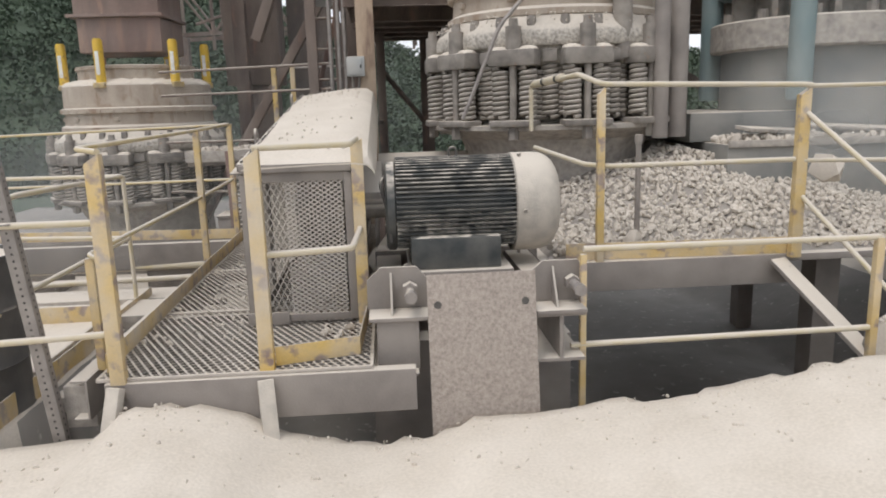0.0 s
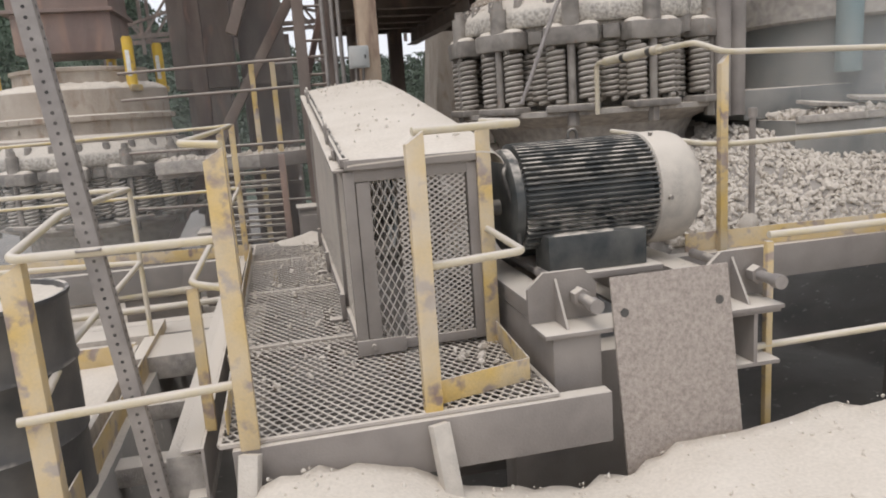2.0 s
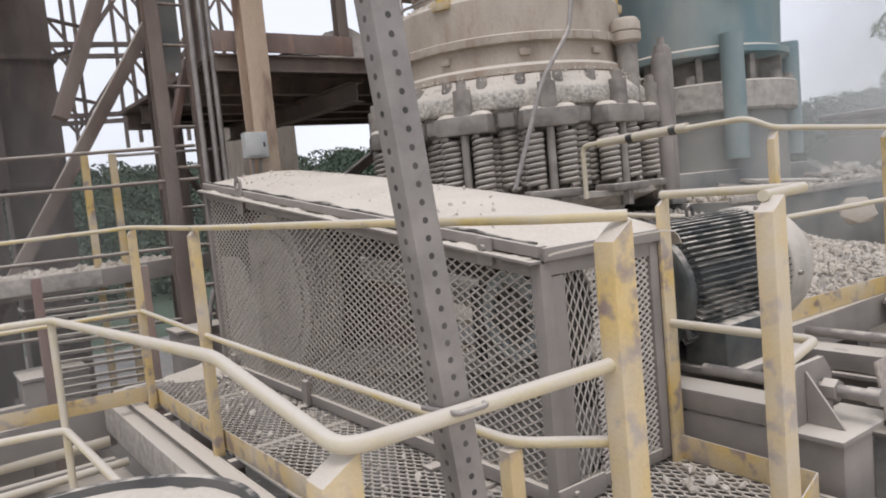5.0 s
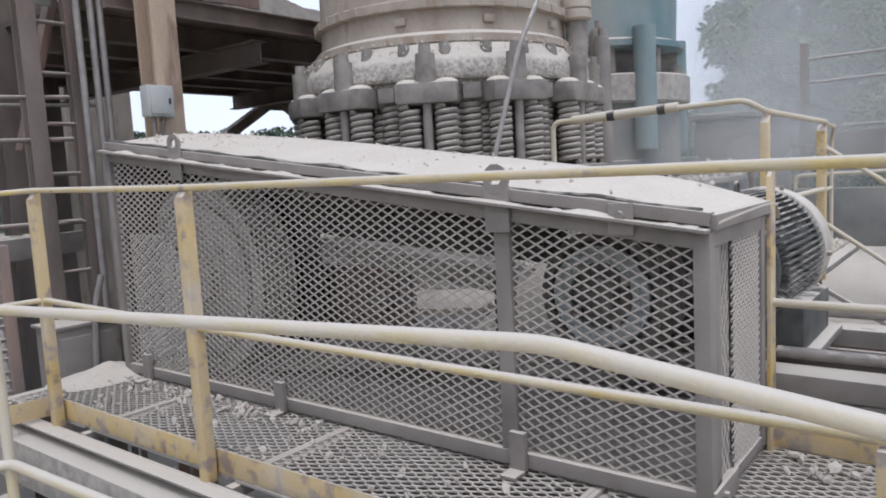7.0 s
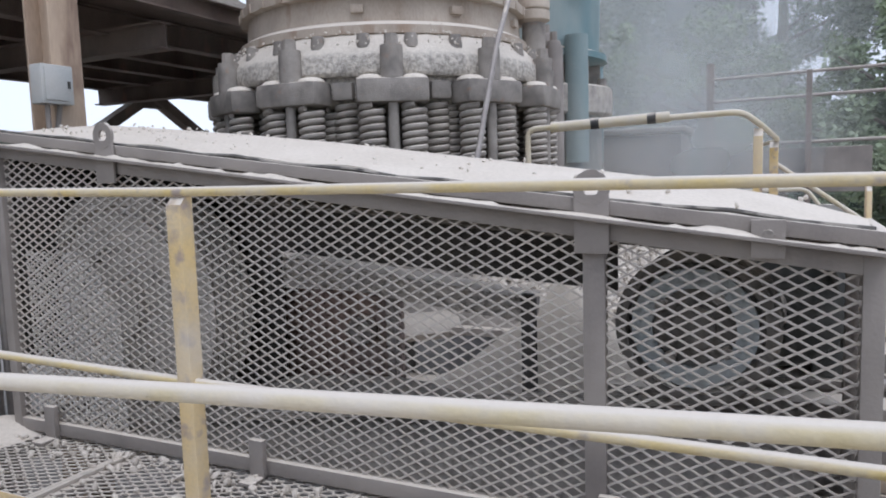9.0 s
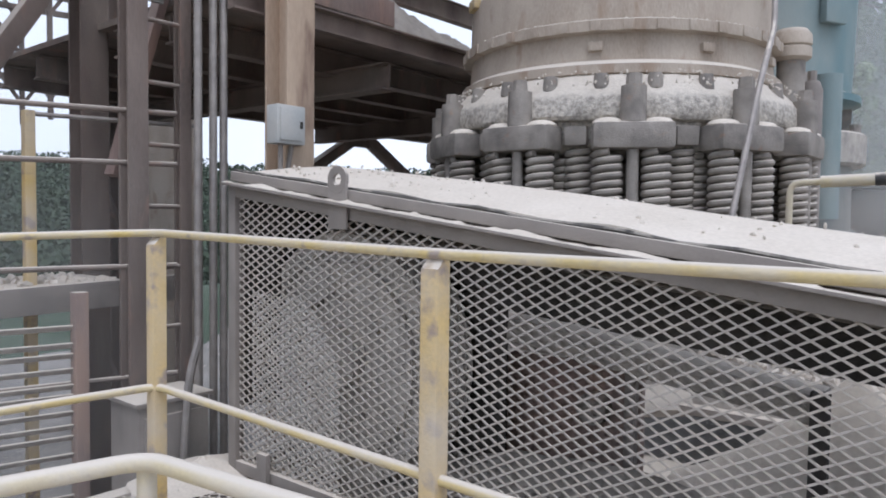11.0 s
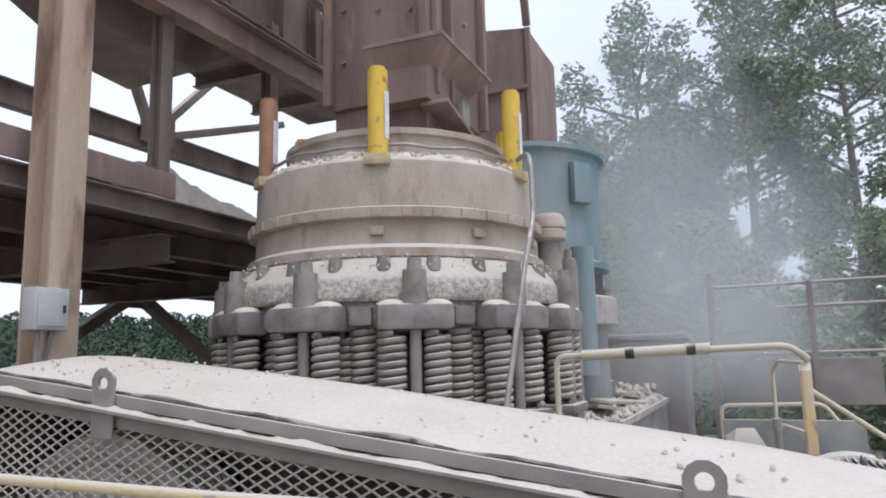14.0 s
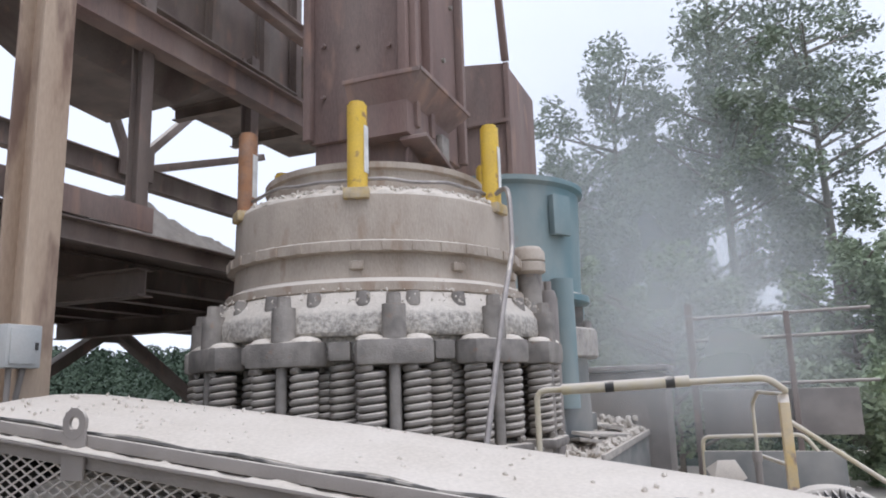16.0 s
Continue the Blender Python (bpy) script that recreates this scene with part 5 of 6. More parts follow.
def tower():
    t = thing("steel_tower", "rust-brown steel tower with ladder rungs and braces", "tower", kind="structure")
    legs = ((-0.55, 9.2, 0.075), (-0.86, 9.2, 0.12), (-0.05, 11.6, 0.13), (-0.47, 10.6, 0.2), (0.7, 12.4, 0.2), (-2.2, 11.9, 0.2))
    for x, y, w in legs:
        part("leg", ibeam(bm_new(), (x, y, -1.4), (x, y, 7.5), w, w, 0.02), M_DARKSTEEL, t)
    for z in np.arange(-0.8, 7, 0.36):
        part("rung", rod(bm_new(), (-0.86, 9.18, z), (-0.55, 9.18, z), 0.014, 8), M_DARKSTEEL, t)
    for i in range(5):
        z = -0.6 + i * 1.6
        for p0, p1 in (((0.7, 12.4, z + 0.4), (-0.05, 11.6, z + 1.3)), ((-0.47, 10.6, z + 0.5), (-0.05, 11.6, z + 0.5))):
            part("brace", beam(bm_new(), p0, p1, 0.06, 0.06), M_DARKSTEEL, t)
    part("wall_plate", box(bm_new(), -0.8, -0.6, 9.32, 9.34, 2.95, 4.6, 0.003), M_DARKBLUE, t, "dark grey plate between the ladder legs")
    part("knee_brace", beam(bm_new(), (-0.86, 9.45, 1.9), (-0.5, 9.5, 3.1), 0.09, 0.06), M_CHUTE, t)
    part("raking_leg", beam(bm_new(), (-2.67, 10.5, 0.2), (0.05, 10.5, 4.6), 0.16, 0.12), M_DARKSTEEL, t)
    for i in range(3):
        z = 3.4 + i * 1.1
        part("lattice", beam(bm_new(), (-3.6, 15.0, z), (-0.2, 14.4, z + 0.9), 0.05, 0.05), M_DARKSTEEL, t)
        part("lattice", beam(bm_new(), (-3.6, 15.0, z + 0.9), (-0.2, 14.4, z), 0.05, 0.05), M_DARKSTEEL, t)
    for z in (0.7, 1.35, 1.95, 2.25):
        part("cross_rail", rod(bm_new(), (-2.9, 9.9, z), (-0.62, 9.15, z + 0.02), 0.016, 8), M_DARKSTEEL, t)


tower()

for dx in (0.0, 0.1, 0.17):
    q = thing("conduit_pipe", "grey conduit pipe rising beside the tower", "pipe", group="conduit pipes by the tower")
    part("pipe", rod(bm_new(), (-0.62 + dx, 8.92 + 0.02 * dx, -0.5), (-0.62 + dx, 8.92, 7.0), 0.024, 10), M_GALV, q)

c = thing("discharge_chute", "large brown steel chute standing behind the walkway", "chute")
b = bm_new()
box(b, -2.65, -1.75, 12.8, 13.6, 2.15, 7.0, 0.02)
part("upper_chute", b, M_DARKSTEEL, c)
b = bm_new()
box(b, -2.5, -1.85, 12.85, 13.5, -1.4, 2.15, 0.02)
part("lower_chute", b, M_DARKSTEEL, c)

c = thing("feed_hopper", "square brown hopper above the second crusher", "hopper")
b = bm_new()
box(b, -4.1, -3.0, 10.5, 11.6, 2.56, 3.02, 0.02)
part("spout", b, M_CHUTE, c)
b = bm_new()
box(b, -4.2, -2.95, 10.42, 11.68, 3.02, 3.06, 0.004)
part("flange", b, M_CHUTE, c)
b = bm_new()
box(b, -4.12, -3.0, 10.48, 11.62, 3.06, 6.0, 0.02)
part("body", b, M_CHUTE, c)

q = thing("yellow_standard", "pair of upright yellow posts with a rail behind the guard", "post")
for x, y in ((-1.43, 9.81), (-1.19, 9.81)):
    part("post", box(bm_new(), x - 0.03, x + 0.03, y - 0.03, y + 0.03, -0.4, 2.28, 0.004), M_YELLOW, q)
part("rail", rod(bm_new(), (-1.2, 9.81, 2.26), (-0.2, 9.6, 2.27), 0.014, 8), M_GALV, q)


def lower_frames():
    """Dusty frames, boards and pipes on the lower floor beyond the drum."""
    rg = random.Random(12)
    for k in range(9):
        y = 7.15 + k * 0.24
        z = -0.28 + 0.05 * (k % 4) + 0.02 * k
        o = thing("floor_pipe", "dust-covered steel pipe lying across the lower floor", "pipe", group="pipes on the lower floor")
        part("pipe", rod(bm_new(), (-6.5, y + rg.uniform(-0.05, 0.05), z), (-1.75, y + rg.uniform(-0.1, 0.1), z + rg.uniform(-0.03, 0.06)), rg.choice((0.02, 0.03, 0.045)), 10), M_STEEL if k % 3 else M_PIPE, o)
    for k, (x0, x1, y, z, h) in enumerate(((-6.0, -1.75, 6.85, 0.02, 0.16), (-6.5, -1.7, 8.5, 0.1, 0.3), (-6.0, -1.8, 9.35, 0.12, 0.2))):
        o = thing("floor_channel", "dusty steel channel across the lower floor", "channel", group="channels on the lower floor")
        part("channel", channel(bm_new(), (x0, y, z), (x1, y, z), 0.1, h), M_STEEL, o)
    for x, y, w, d, h in ((-2.6, 9.0, 0.7, 0.5, 0.35), (-1.95, 9.6, 0.5, 0.5, 0.85), (-4.6, 9.3, 0.9, 0.6, 0.4)):
        o = thing("steel_box", "grey steel box thick with dust on the lower floor", "box")
        part("body", box(bm_new(), x - w / 2, x + w / 2, y - d / 2, y + d / 2, -0.45, -0.45 + h, 0.012), M_STEEL, o)
        part("lid", box(bm_new(), x - w / 2 - 0.015, x + w / 2 + 0.015, y - d / 2 - 0.015, y + d / 2 + 0.015, -0.447 + h, -0.42 + h, 0.005), M_STEEL, o)
    for x0, x1, y, z, w, h in ((-2.3, -1.79, 6.02, 0.16, 0.52, 0.16), (-2.3, -1.79, 5.2, 0.06, 0.12, 0.1), (-2.3, -1.79, 4.5, 0.02, 0.14, 0.1), (-3.4, -1.79, 6.62, 0.12, 0.3, 0.12)):
        o = thing("floor_beam", "pale dust-covered steel beam below the walkway", "beam", group="beams below the walkway")
        part("beam", box(bm_new(), x0, x1, y - w / 2, y + w / 2, z - h, z, 0.008), M_RING, o)
    o = thing("tray_kerb", "brown-stained steel kerb round the dust-filled tray", "kerb", kind="structure")
    part("end_kerb", box(bm_new(), -3.1, -2.33, 6.1, 6.15, 0.0, 0.17, 0.004), M_YELLOW, o)
    part("side_kerb", beam(bm_new(), (-2.32, 6.1, 0.09), (-2.3, 4.3, 0.09), 0.03, 0.14, 0.003), M_RING, o)
    o = thing("crusher_plinth", "dust-covered square plinth under the second crusher", "plinth", kind="structure")
    part("block", box(bm_new(), -5.3, -1.9, 9.75, 12.6, -0.6, -0.42, 0.02), M_STEEL, o)
    part("step", box(bm_new(), -4.9, -2.3, 10.0, 12.2, -0.417, -0.3, 0.02), M_STEEL, o)


lower_frames()


def slat_panel():
    p = thing("louvre_panel", "dusty louvred steel panel between brown posts", "louvre")
    for k in range(15):
        z = 0.0 + k * 0.075 + 0.012 * math.sin(k * 2.3)
        part("slat", beam(bm_new(), (-2.0, 9.35, z), (-1.22, 9.15, z), 0.01, 0.036, 0.002, up=(0, -0.6, 0.8)), M_RING, p)
    for x, y in ((-2.0, 9.36), (-1.2, 9.14)):
        part("post", box(bm_new(), x - 0.035, x + 0.035, y - 0.035, y + 0.035, -0.45, 1.25, 0.004), M_CHUTE, p)
    c = thing("control_cabinet", "grey-brown dusty steel cabinet with a folded top", "cabinet")
    part("body", box(bm_new(), -1.08, -0.66, 8.75, 9.05, -0.42, 0.66, 0.012), M_STEEL, c)
    part("door", box(bm_new(), -1.05, -0.70, 8.735, 8.748, -0.3, 0.6, 0.004), M_STEEL, c)
    part("top", box(bm_new(), -1.1, -0.64, 8.73, 9.07, 0.662, 0.685, 0.004), M_STEEL, c)
    h = thing("sagging_hose", "pale rubber hose hanging down the cabinet", "hose")
    part("hose", tube(bm_new(), [(-0.75, 8.70, 1.0), (-0.82, 8.69, 0.8), (-0.86, 8.68, 0.4), (-0.84, 8.68, -0.1), (-0.84, 8.68, -0.4)], 0.022, 8, 0.1), M_GALV, h)
    b = thing("cross_channel", "dusty steel channel crossing behind the guard", "channel")
    part("channel", channel(bm_new(), (-2.6, 9.7, 1.12), (-0.3, 9.5, 1.2), 0.08, 0.16), M_STEEL, b)
    e = thing("elevator_leg", "tall dark brown elevator casing behind the tower", "elevator")
    part("casing", box(bm_new(), -1.7, -0.95, 13.7, 14.3, -1.4, 7.4, 0.02), M_DARKSTEEL, e)
    for z in (0.5, 2.2, 3.9, 5.6):
        part("flange", box(bm_new(), -1.75, -0.9, 13.65, 14.35, z, z + 0.06, 0.004), M_DARKSTEEL, e)


slat_panel()


def side_platform():
    p = thing("side_platform", "dust-strewn steel platform behind the guard", "platform", kind="structure")
    part("plate", box(bm_new(), -2.6, -0.62, 9.62, 10.4, 1.21, 1.24, 0.004), M_RING, p)
    part("edge", channel(bm_new(), (-2.6, 9.6, 1.17), (-0.62, 9.6, 1.17), 0.06, 0.14), M_RING, p)
    rg = random.Random(4)
    stones("platform_rubble", [(rg.uniform(-2.5, -0.7), rg.uniform(9.64, 10.3), 1.245, rg.uniform(0.012, 0.05)) for _ in range(160)], "stone and clods lying on the side platform", "stones")
    t = thing("tan_bin", "dusty tan steel bin standing far behind the tower", "bin")
    b = box(bm_new(), 1.45, 2.75, 14.2, 15.4, -1.4, 3.15, 0.03)
    for v in b.verts:
        if v.co.z > 3 and v.co.x < 1.6:
            v.co.x += 0.35
    part("body", b, M_BOWL, t)
    part("rim", box(bm_new(), 1.75, 2.8, 14.15, 15.45, 3.152, 3.22, 0.01), M_BOWL, t)


side_platform()


def conveyor_truss():
    t = thing("conveyor_truss", "far lattice conveyor gallery of thin brown steel", "truss", kind="structure")
    lv = (3.3, 4.5, 5.7, 6.9)
    for y in (16.2, 17.2):
        for z in lv:
            part("chord", beam(bm_new(), (-4.5, y, z), (2.6, y, z + 0.3), 0.08, 0.08, 0), M_DARKSTEEL, t)
        for k in range(9):
            x = -4.4 + k * 0.85
            part("vertical", beam(bm_new(), (x, y, 3.0), (x, y, 7.0), 0.06, 0.06, 0), M_DARKSTEEL, t)
            for a, b2 in zip(lv, lv[1:]):
                p0, p1 = ((x, y, a), (x + 0.85, y, b2)) if k % 2 else ((x, y, b2), (x + 0.85, y, a))
                part("diagonal", beam(bm_new(), p0, p1, 0.045, 0.045, 0), M_DARKSTEEL, t)
    for x in (-4.3, -0.9, 2.4):
        part("leg", beam(bm_new(), (x, 16.7, -1.6), (x, 16.7, 3.3), 0.2, 0.2, 0), M_DARKSTEEL, t)


conveyor_truss()


# ---- drum ----
def barrel():
    d = thing("steel_drum", "open black steel drum filled level with pale dust", "drum", at=(-2.545, 4.22, 0.035))
    b = lathe(bm_new(), [(0.365, 0.0), (0.37, 0.02), (0.365, 0.03), (0.365, 0.30), (0.378, 0.32), (0.366, 0.34), (0.37, 0.62), (0.382, 0.64), (0.371, 0.66), (0.374, 0.92), (0.386, 0.935), (0.384, 0.95), (0.368, 0.948), (0.364, 0.92), (0.0005, 0.92)], 56)
    part("shell", b, M_BARREL, d)
    part("dust_fill", lathe(bm_new(), [(0.364, 0.925), (0.25, 0.938), (0.12, 0.942), (0.0005, 0.94)], 48, wobble=0.01), M_DUST, d, "pale dust filling the drum")
    bag = thing("crumpled_bag", "crumpled dark plastic bag lying on the drum's dust", "plastic bag", at=(-2.585, 4.20, 0.975))
    b = bm_new()
    n = 22
    grid = [[b.verts.new((0.20 * (i / n - 0.5) * 2, 0.13 * (j / n - 0.5) * 2, 0.012 + 0.028 * abs(noise.noise((i * 0.35, j * 0.5, 2))) + 0.03 * noise.noise((i * 0.8, j * 0.3, 7)))) for j in range(n + 1)] for i in range(n + 1)]
    for i in range(n):
        for j in range(n):
            if math.hypot(i / n - 0.5, j / n - 0.5) < 0.42 + 0.14 * noise.noise((i * 0.4, j * 0.4, 1)):
                b.faces.new((grid[i][j], grid[i + 1][j], grid[i + 1][j + 1], grid[i][j + 1]))
    bmesh.ops.delete(b, geom=[v for v in b.verts if not v.link_faces], context="VERTS")
    ex = bmesh.ops.extrude_face_region(b, geom=b.faces[:])
    for v in ex["geom"]:
        if isinstance(v, bmesh.types.BMVert):
            v.co.z -= 0.006
    part("bag", b, M_BAG, bag)


M_BAG = material("dusty_black_plastic", (0.05, 0.05, 0.048), (0.09, 0.088, 0.08), dust=0.55, film=0.12, rough=0.35, scale=20)
barrel()


# ---- trees ----
def leaf_cloud(bm, c, r, count, size, rg):
    for _ in range(count):
        d = Vector((rg.gauss(0, 1), rg.gauss(0, 1), rg.gauss(0, 0.8)))
        d = d.normalized() * r * rg.random() ** 0.45
        p = Vector(c) + d
        a = Vector((rg.gauss(0, 1), rg.gauss(0, 1), rg.gauss(0, 0.6))).normalized()
        q = a.cross(Vector((rg.gauss(0, 1), rg.gauss(0, 1), rg.gauss(0, 1)))).normalized()
        s = size * rg.uniform(0.6, 1.4)
        vs = [bm.verts.new(p + a * s * u + q * s * w) for u, w in ((-1, 0), (0, 0.45), (1, 0), (0, -0.45))]
        bm.faces.new(vs)


def tree(name, label, at, h, spread, seed, count=140, size=0.14, low=0.3, leaf=None):
    rg = random.Random(seed)
    t = thing(name, label, "tree", at=at)
    b = bm_new()
    rod(b, (0, 0, -0.3), (0.1, 0, h * 0.55), 0.03 * h / 2, 10, 0.014 * h / 2)
    rod(b, (0.1, 0, h * 0.55), (0.0, 0.1, h * 0.92), 0.014 * h / 2, 8, 0.02)
    tips = []
    for k in range(22):
        z = h * rg.uniform(low, 0.9)
        a = rg.uniform(0, 6.28)
        ln = spread * rg.uniform(0.45, 1.0) * (1.1 - abs(z / h - 0.55))
        e = (ln * math.cos(a), ln * math.sin(a), z + ln * 0.45)
        rod(b, (0.05, 0.03, z), e, 0.05, 6, 0.015)
        tips.append(e)
    part("trunk", b, M_BARK, t)
    b = bm_new()
    for e in tips:
        for _ in range(5):
            c = Vector(e) * rg.uniform(0.75, 1.05) + Vector((rg.gauss(0, 1), rg.gauss(0, 1), rg.gauss(0, 1))) * spread * 0.16
            leaf_cloud(b, c, spread * 0.165, count * 9 // 10, size * 0.64, rg)
    for _ in range(10):
        leaf_cloud(b, (rg.gauss(0, 0.3), rg.gauss(0, 0.3), h * rg.uniform(0.75, 1.0)), spread * 0.24, count * 9 // 10, size * 0.64, rg)
    part("crown", b, leaf or M_LEAF, t, smooth=False)
    return t


LEAFY = "tall broadleaf tree with dense grey-green leaves"
tree("tree", LEAFY, (15.4, 7.4, -0.5), 11.3, 2.3, 1, 140, 0.12)
tree("tree", LEAFY, (15.6, 4.9, -0.5), 12.3, 2.6, 2, 150, 0.12)
tree("tree", LEAFY, (15.9, 2.7, -0.5), 12.0, 2.4, 3, 140, 0.12)
tree("tree", LEAFY, (16.4, -0.8, -0.5), 8.4, 2.4, 11, 190, 0.12)
tree("tree", LEAFY, (18.5, 9.0, -0.5), 9.2, 2.3, 4, 180, 0.13, 0.15)
tree("tree", LEAFY, (18.0, 5.6, -0.5), 10.0, 2.8, 8, 190, 0.13, 0.12)
SHRUB = "low green shrub tree dusted grey"
tree("shrub_tree", SHRUB, (10.8, 3.2, -0.3), 4.2, 1.6, 5, 150, 0.10, 0.1, M_SHRUB)
tree("shrub_tree", SHRUB, (11.8, 6.2, -0.3), 4.6, 1.8, 6, 150, 0.10, 0.1, M_SHRUB)
tree("shrub_tree", SHRUB, (9.8, 1.4, -0.3), 3.4, 1.5, 7, 150, 0.10, 0.1, M_SHRUB)
tree("shrub_tree", SHRUB, (8.2, 3.0, -0.3), 2.2, 1.2, 9, 120, 0.09, 0.1, M_SHRUB)
tree("shrub_tree", SHRUB, (14, 7.8, -0.3), 4.9, 1.5, 10, 150, 0.10, 0.1, M_SHRUB)

def hill_woods():
    """Leafy clumps all over the far hillside."""
    rg = np.random.default_rng(8)
    verts, faces = [], []
    for _ in range(2400):
        an, far = radians(rg.uniform(-75, 100)), rg.uniform(26, 100)
        x, y = far * math.sin(an), 5 + far * math.cos(an)
        c = np.array([x, y, height(x, y) + 0.6])
        rad = rg.uniform(0.9, 2.0)
        n = 190
        d = rg.normal(0, 1, (n, 3))
        d = d / np.linalg.norm(d, axis=1)[:, None] * rad * np.array([1, 1, 0.9])
        u = rg.normal(0, 1, (n, 3))
        w = np.cross(d, u)
        u /= np.linalg.norm(u, axis=1)[:, None]
        w /= np.linalg.norm(w, axis=1)[:, None] + 1e-6
        sz = rg.uniform(0.10, 0.21, (n, 1)) * (0.6 + far / 110)
        for p, a, e, k in zip(d + c, u, w, sz[:, 0]):
            o = len(verts)
            verts.extend([tuple(p - a * k), tuple(p + e * k * 0.6), tuple(p + a * k), tuple(p - e * k * 0.6)])
            faces.append((o, o + 1, o + 2, o + 3))
    me = bpy.data.meshes.new("hill_woods")
    me.from_pydata(verts, [], faces)
    me.materials.append(M_HILL)
    tagged(new("hill_woods", me), "dark green woods covering the far hillside", "woods", kind="stuff")


hill_woods()


# ---- fittings round the main crusher ----
q = thing("vent_stack", "short rusty vent pipe with a ribbed cap beside the crusher", "pipe")
part("pipe", rod(bm_new(), (2.08, 6.43, 2.1), (2.08, 6.43, 2.74), 0.085, 20), M_CAST, q)
part("cap", lathe(bm_new(), [(0.09, 2.70), (0.12, 2.72), (0.12, 2.78), (0.10, 2.79), (0.12, 2.80), (0.12, 2.86), (0.09, 2.90), (0.0005, 2.91)], 24, at=(2.08, 6.43, 0)), M_BOWL, q)
for x, y, z1, r in ((2.42, 6.38, 2.62, 0.07), (2.62, 6.5, 2.72, 0.085)):
    q = thing("pressure_bottle", "tall grey accumulator bottle beside the crusher", "bottle", group="bottles by the crusher")
    part("body", lathe(bm_new(), [(0.0005, 1.4), (r, 1.4), (r, z1 - 0.06), (r * 0.7, z1), (0.0005, z1)], 20, at=(x, y, 0)), M_STEEL, q)
    part("valve", rod(bm_new(), (x, y, z1), (x, y, z1 + 0.07), 0.03, 8), M_STEEL, q)
q = thing("grey_hose", "grey hydraulic hose running down the crusher's side", "hose")
part("hose", tube(bm_new(), [(1.55, 6.52, 3.17), (1.50, 6.40, 3.22), (1.42, 6.36, 3.1), (1.32, 6.33, 2.75), (0.98, 6.30, 2.38), (0.66, 6.33, 1.62)], 0.017, 8, 0.08), M_GALV, q)
q = thing("ring_cable", "thin pale cable looped round the crusher's bowl", "cable")
part("cable", tube(bm_new(), [(1.706 + 0.93 * math.cos(an), 7.469 + 0.93 * math.sin(an), 3.19 + 0.025 * noise.noise((an * 4, 0, 0))) for an in (radians(130 + 5 * k) for k in range(32))], 0.012, 6, 0), M_GALV, q)

spots = []
for _ in range(900):
    an, rad = rng.uniform(0, 6.283), rng.uniform(0.80, 0.975)
    spots.append((1.706 + rad * math.cos(an), 7.469 + rad * math.sin(an), 3.105 + (0.98 - rad) * 0.3 + rng.uniform(0, 0.02), rng.uniform(0.008, 0.024)))
for _ in range(500):
    an, rad = rng.uniform(0, 6.283), rng.uniform(1.08, 1.2)
    spots.append((1.706 + rad * math.cos(an), 7.469 + rad * math.sin(an), 2.40 + (1.2 - rad) * 0.85, rng.uniform(0.005, 0.012)))
for _ in range(900):
    an = rng.uniform(0, 6.283)
    rad, z = rng.choice(((1.03, 2.786), (1.04, 2.541), (1.025, 2.786)))
    spots.append((1.706 + rad * math.cos(an), 7.469 + rad * math.sin(an), z, rng.uniform(0.005, 0.014)))
stones("bowl_rubble", spots, "pale stone chips caked on the crusher's ledges", "stones")

# ---- far rails and bin beyond the stone deck ----
q = thing("far_guardrail", "dark guardrail posts standing in the dust haze", "guardrail")
part("post", box(bm_new(), 5.92, 6.0, 5.52, 5.6, -0.6, 2.8, 0.004), M_DARKSTEEL, q)
part("post", box(bm_new(), 5.93, 5.99, 4.5, 4.56, -0.6, 2.65, 0.004), M_DARKSTEEL, q)
for z in (2.62, 2.36, 1.85):
    part("rail", rod(bm_new(), (5.96, 5.56, z), (5.96, 3.7, z + 0.02), 0.018, 8), M_STEEL, q)
part("panel", box(bm_new(), 6.02, 6.06, 3.9, 5.5, 1.3, 1.8, 0.01), M_STEEL, q)
q = thing("deck_barrier", "low dark steel barrier with a pale top rail in the haze", "barrier")
part("panel", box(bm_new(), 5.2, 5.26, 4.2, 5.5, 0.6, 1.2, 0.01), M_DARKBLUE, q)
part("rail", tube(bm_new(), [(5.22, 5.5, 0.9), (5.22, 5.5, 1.34), (5.22, 4.55, 1.36), (5.22, 4.3, 1.0)], 0.02, bend=0.08), M_PIPE, q)
b = bm_new()
stone_mesh(b, (3.3, 5.25, 1.2), 0.13, 0.9)
q = thing("boulder", "rounded pale boulder lying on the stone deck", "boulder")
part("stone", b, M_ROCK, q)
q = thing("far_bin", "grey steel bin half lost in dust haze", "bin")
part("body", box(bm_new(), 6.2, 7.0, 5.9, 6.9, 0.0, 2.05, 0.08), M_STEEL, q)
part("lid", box(bm_new(), 6.15, 7.05, 5.85, 6.95, 2.052, 2.12, 0.02), M_STEEL, q)


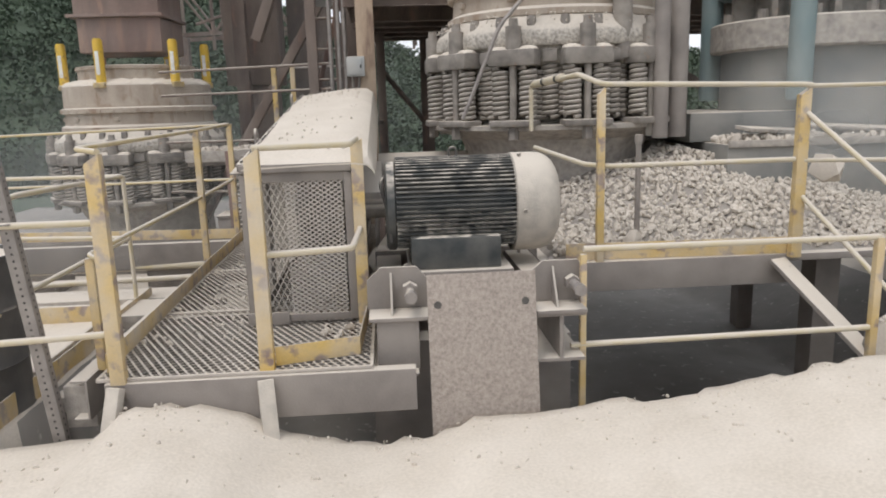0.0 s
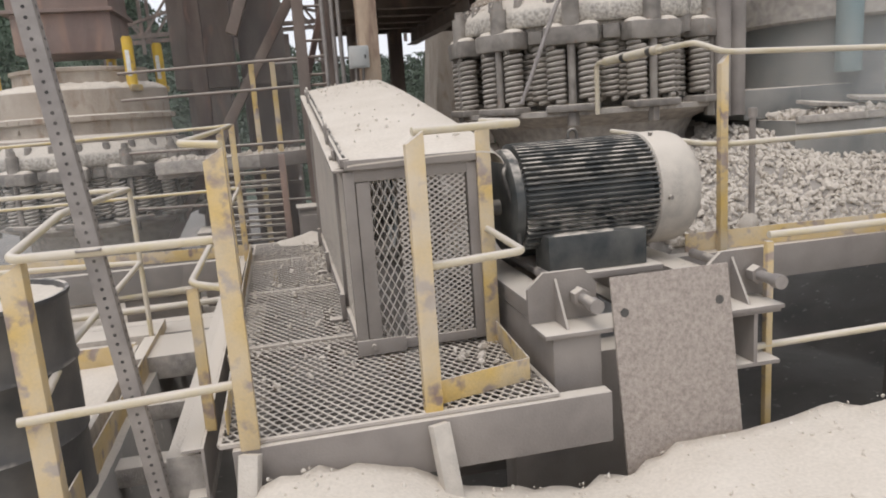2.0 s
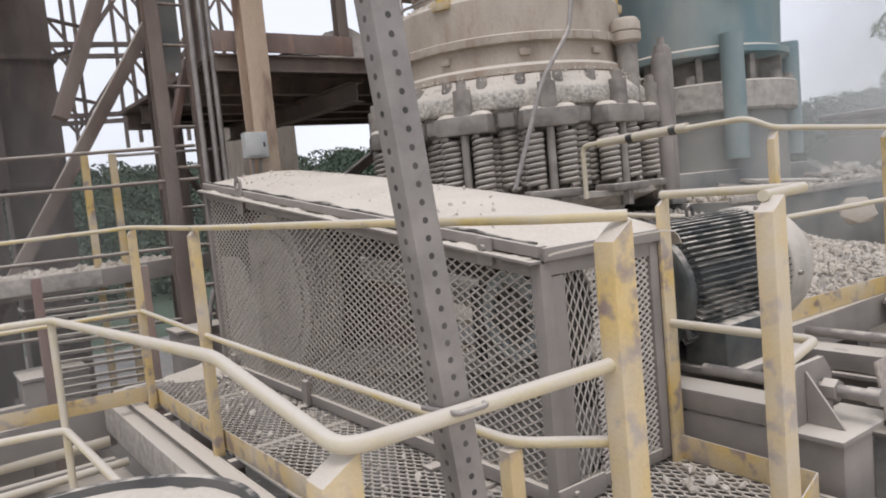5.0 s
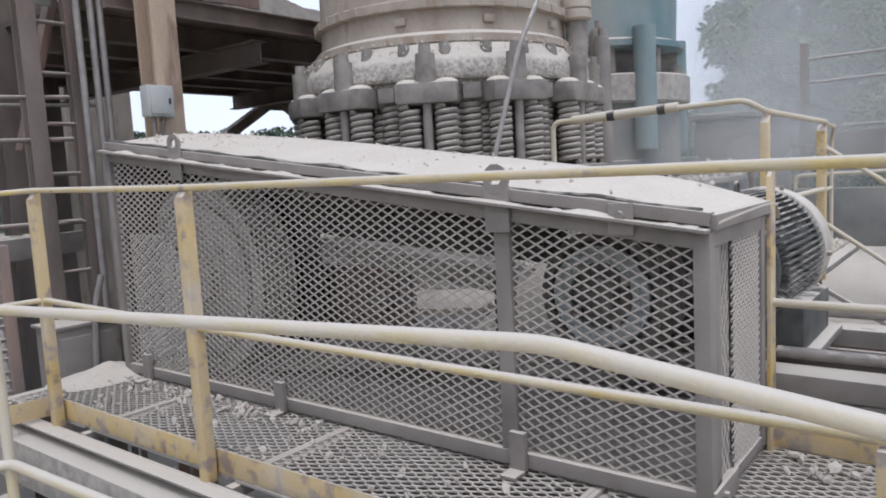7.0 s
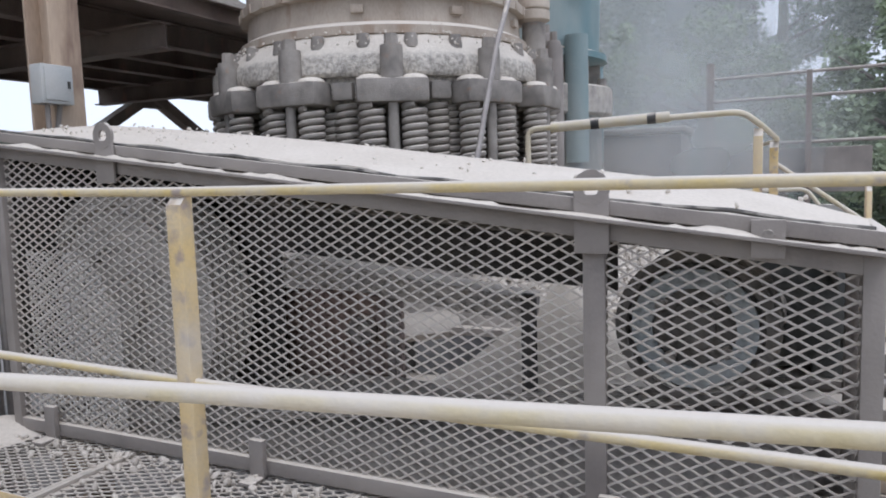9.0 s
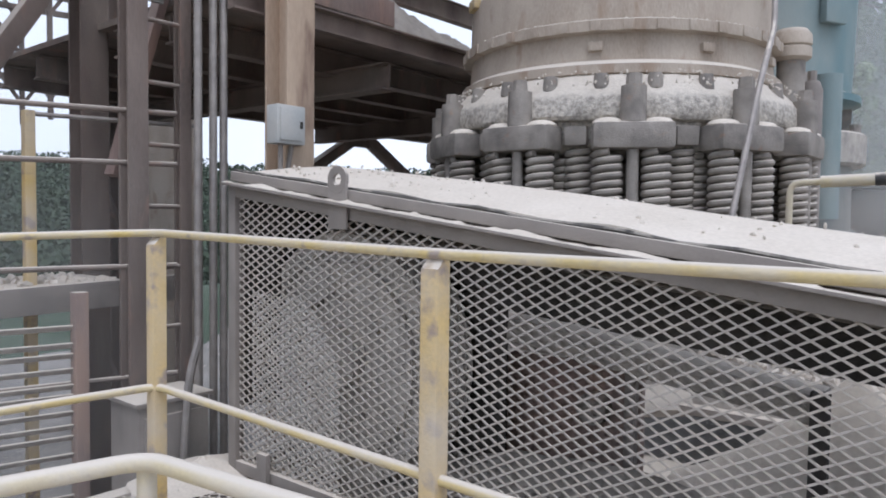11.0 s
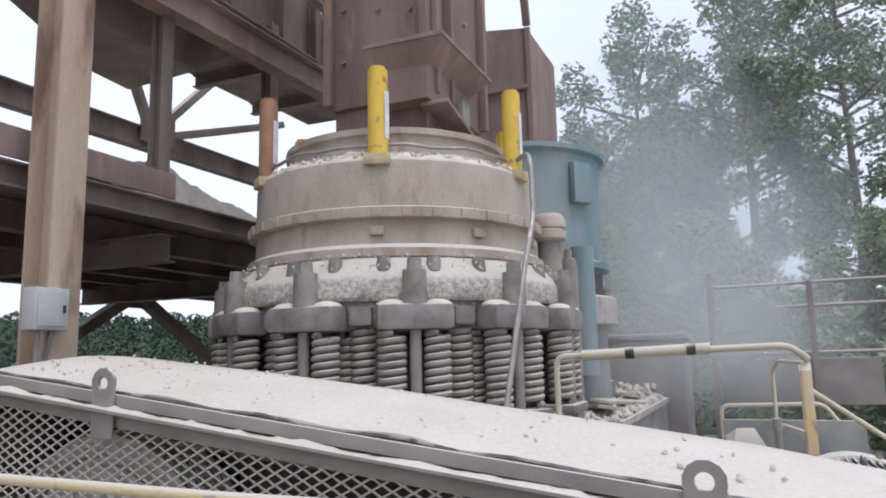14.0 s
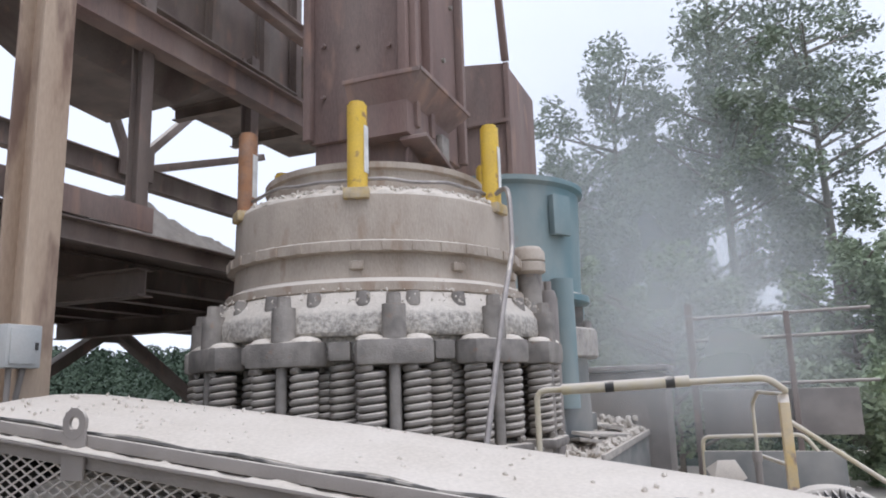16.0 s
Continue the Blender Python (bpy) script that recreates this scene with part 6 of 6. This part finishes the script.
# ---- dust haze ----
def haze_material(name, strength, radius):
    m = bpy.data.materials.new(name)
    m.use_nodes = True
    n, l = m.node_tree.nodes, m.node_tree.links
    n.remove(n["Principled BSDF"])
    co = n.new("ShaderNodeTexCoord")
    ln = n.new("ShaderNodeVectorMath")
    ln.operation = "LENGTH"
    l.new(co.outputs["Object"], ln.inputs[0])
    fall = n.new("ShaderNodeMapRange")
    fall.interpolation_type = "SMOOTHERSTEP"
    fall.inputs[1].default_value, fall.inputs[2].default_value = radius, 0.0
    l.new(ln.outputs["Value"], fall.inputs[0])
    nz = n.new("ShaderNodeTexNoise")
    nz.inputs["Scale"].default_value, nz.inputs["Detail"].default_value = 0.8, 3
    geo = n.new("ShaderNodeObjectInfo")
    add = n.new("ShaderNodeVectorMath")
    l.new(co.outputs["Object"], add.inputs[0])
    l.new(geo.outputs["Random"], add.inputs[1])
    sc = n.new("ShaderNodeVectorMath")
    sc.operation = "SCALE"
    sc.inputs["Scale"].default_value = 30
    cmb = n.new("ShaderNodeCombineXYZ")
    l.new(geo.outputs["Random"], cmb.inputs[0])
    l.new(cmb.outputs[0], sc.inputs[0])
    l.new(sc.outputs[0], add.inputs[1])
    l.new(add.outputs[0], nz.inputs["Vector"])
    nr = n.new("ShaderNodeMapRange")
    nr.inputs[1].default_value, nr.inputs[2].default_value = 0.12, 0.8
    l.new(nz.outputs[0], nr.inputs[0])
    mul = n.new("ShaderNodeMath")
    mul.operation = "MULTIPLY"
    l.new(fall.outputs[0], mul.inputs[0])
    l.new(nr.outputs[0], mul.inputs[1])
    mul2 = n.new("ShaderNodeMath")
    mul2.operation = "MULTIPLY"
    mul2.inputs[1].default_value = strength
    l.new(mul.outputs[0], mul2.inputs[0])
    clear = n.new("ShaderNodeBsdfTransparent")
    dif = n.new("ShaderNodeBsdfDiffuse")
    dif.inputs[0].default_value = (0.78, 0.8, 0.79, 1)
    tr = n.new("ShaderNodeBsdfTranslucent")
    tr.inputs[0].default_value = (0.78, 0.8, 0.79, 1)
    both = n.new("ShaderNodeMixShader")
    l.new(dif.outputs[0], both.inputs[1])
    l.new(tr.outputs[0], both.inputs[2])
    out = n.new("ShaderNodeMixShader")
    l.new(mul2.outputs[0], out.inputs[0])
    l.new(clear.outputs[0], out.inputs[1])
    l.new(both.outputs[0], out.inputs[2])
    l.new(out.outputs[0], n["Material Output"].inputs[0])
    return m


M_HAZE = haze_material("airborne_dust", 0.5, 1.0)
M_THIN_HAZE = haze_material("thin_airborne_dust", 0.22, 1.0)


def puff_mesh():
    """A shallow bowl-shaped veil of unit radius."""
    b = bm_new()
    rings = [[b.verts.new((0, 0, 0))]]
    for i in range(1, 9):
        r = i / 8
        rings.append([b.verts.new((r * math.cos(q), 0.12 * r * r, r * math.sin(q))) for q in (2 * math.pi * k / 24 for k in range(24))])
    for k in range(24):
        b.faces.new((rings[0][0], rings[1][k], rings[1][(k + 1) % 24]))
    for u, v in zip(rings[1:], rings[2:]):
        for k in range(24):
            b.faces.new((u[k], u[(k + 1) % 24], v[(k + 1) % 24], v[k]))
    return b


cloud_veil = None
clouds = []
for k, (x, y, z, sx, sz) in enumerate(((4.0, 5.7, 1.9, 2.1, 1.3), (5.4, 5.4, 2.3, 2.8, 2.0), (7.4, 5.9, 2.7, 3.6, 2.6), (9.8, 6.2, 3.6, 4.6, 3.4), (12.2, 6.0, 5.0, 5.6, 4.6), (13.2, 5.0, 7.0, 8.5, 6.5), (-4.5, 15.5, 0.6, 6.0, 2.0), (-2.8, 9.9, 1.2, 4.5, 2.6), (-3.0, 8.1, 0.6, 3.6, 1.7), (-0.5, 12.7, 2.2, 5.0, 3.2))):
    o = thing("dust_cloud", "drifting veil of pale airborne dust behind the crusher", "dust", group="dust clouds")
    if cloud_veil is None:
        cloud_veil = part("veil", puff_mesh(), M_HAZE, o)
        ve = cloud_veil
    else:
        ve = new("veil", cloud_veil.data)
        ve.parent = o
    if x < 2:
        ve.material_slots[0].link = "OBJECT"
        ve.material_slots[0].material = M_THIN_HAZE
    ve.scale = (sx, 1, sz)
    clouds.append((o, x, y, z))
    o.matrix_basis = pose(x, y, z, 0, 0, -62 if x > 3.7 else 8)


# ---- what moves ----
def motions():
    for p, spot, speed in ((small_pulley, SMALL, 62), (big_pulley, BIG, 23)):
        rows = []
        for i in range(0, 33):
            t = i * 0.5
            rows.append((t, Matrix.Translation(spot) @ AXLE @ pose(0, 0, 0, 0, 0, speed * i)))
        walk(p, rows)
    for k, (o, x, y, z) in enumerate(clouds):
        walk(o, [(t, pose(x + 0.05 * (t - 8), y - 0.04 * (t - 8), z + 0.03 * (t - 8) + 0.08 * math.sin(t * 0.5 + k), 0, 0, -62 if x > 3.7 else 8)) for t in range(0, 17, 2)])


motions()
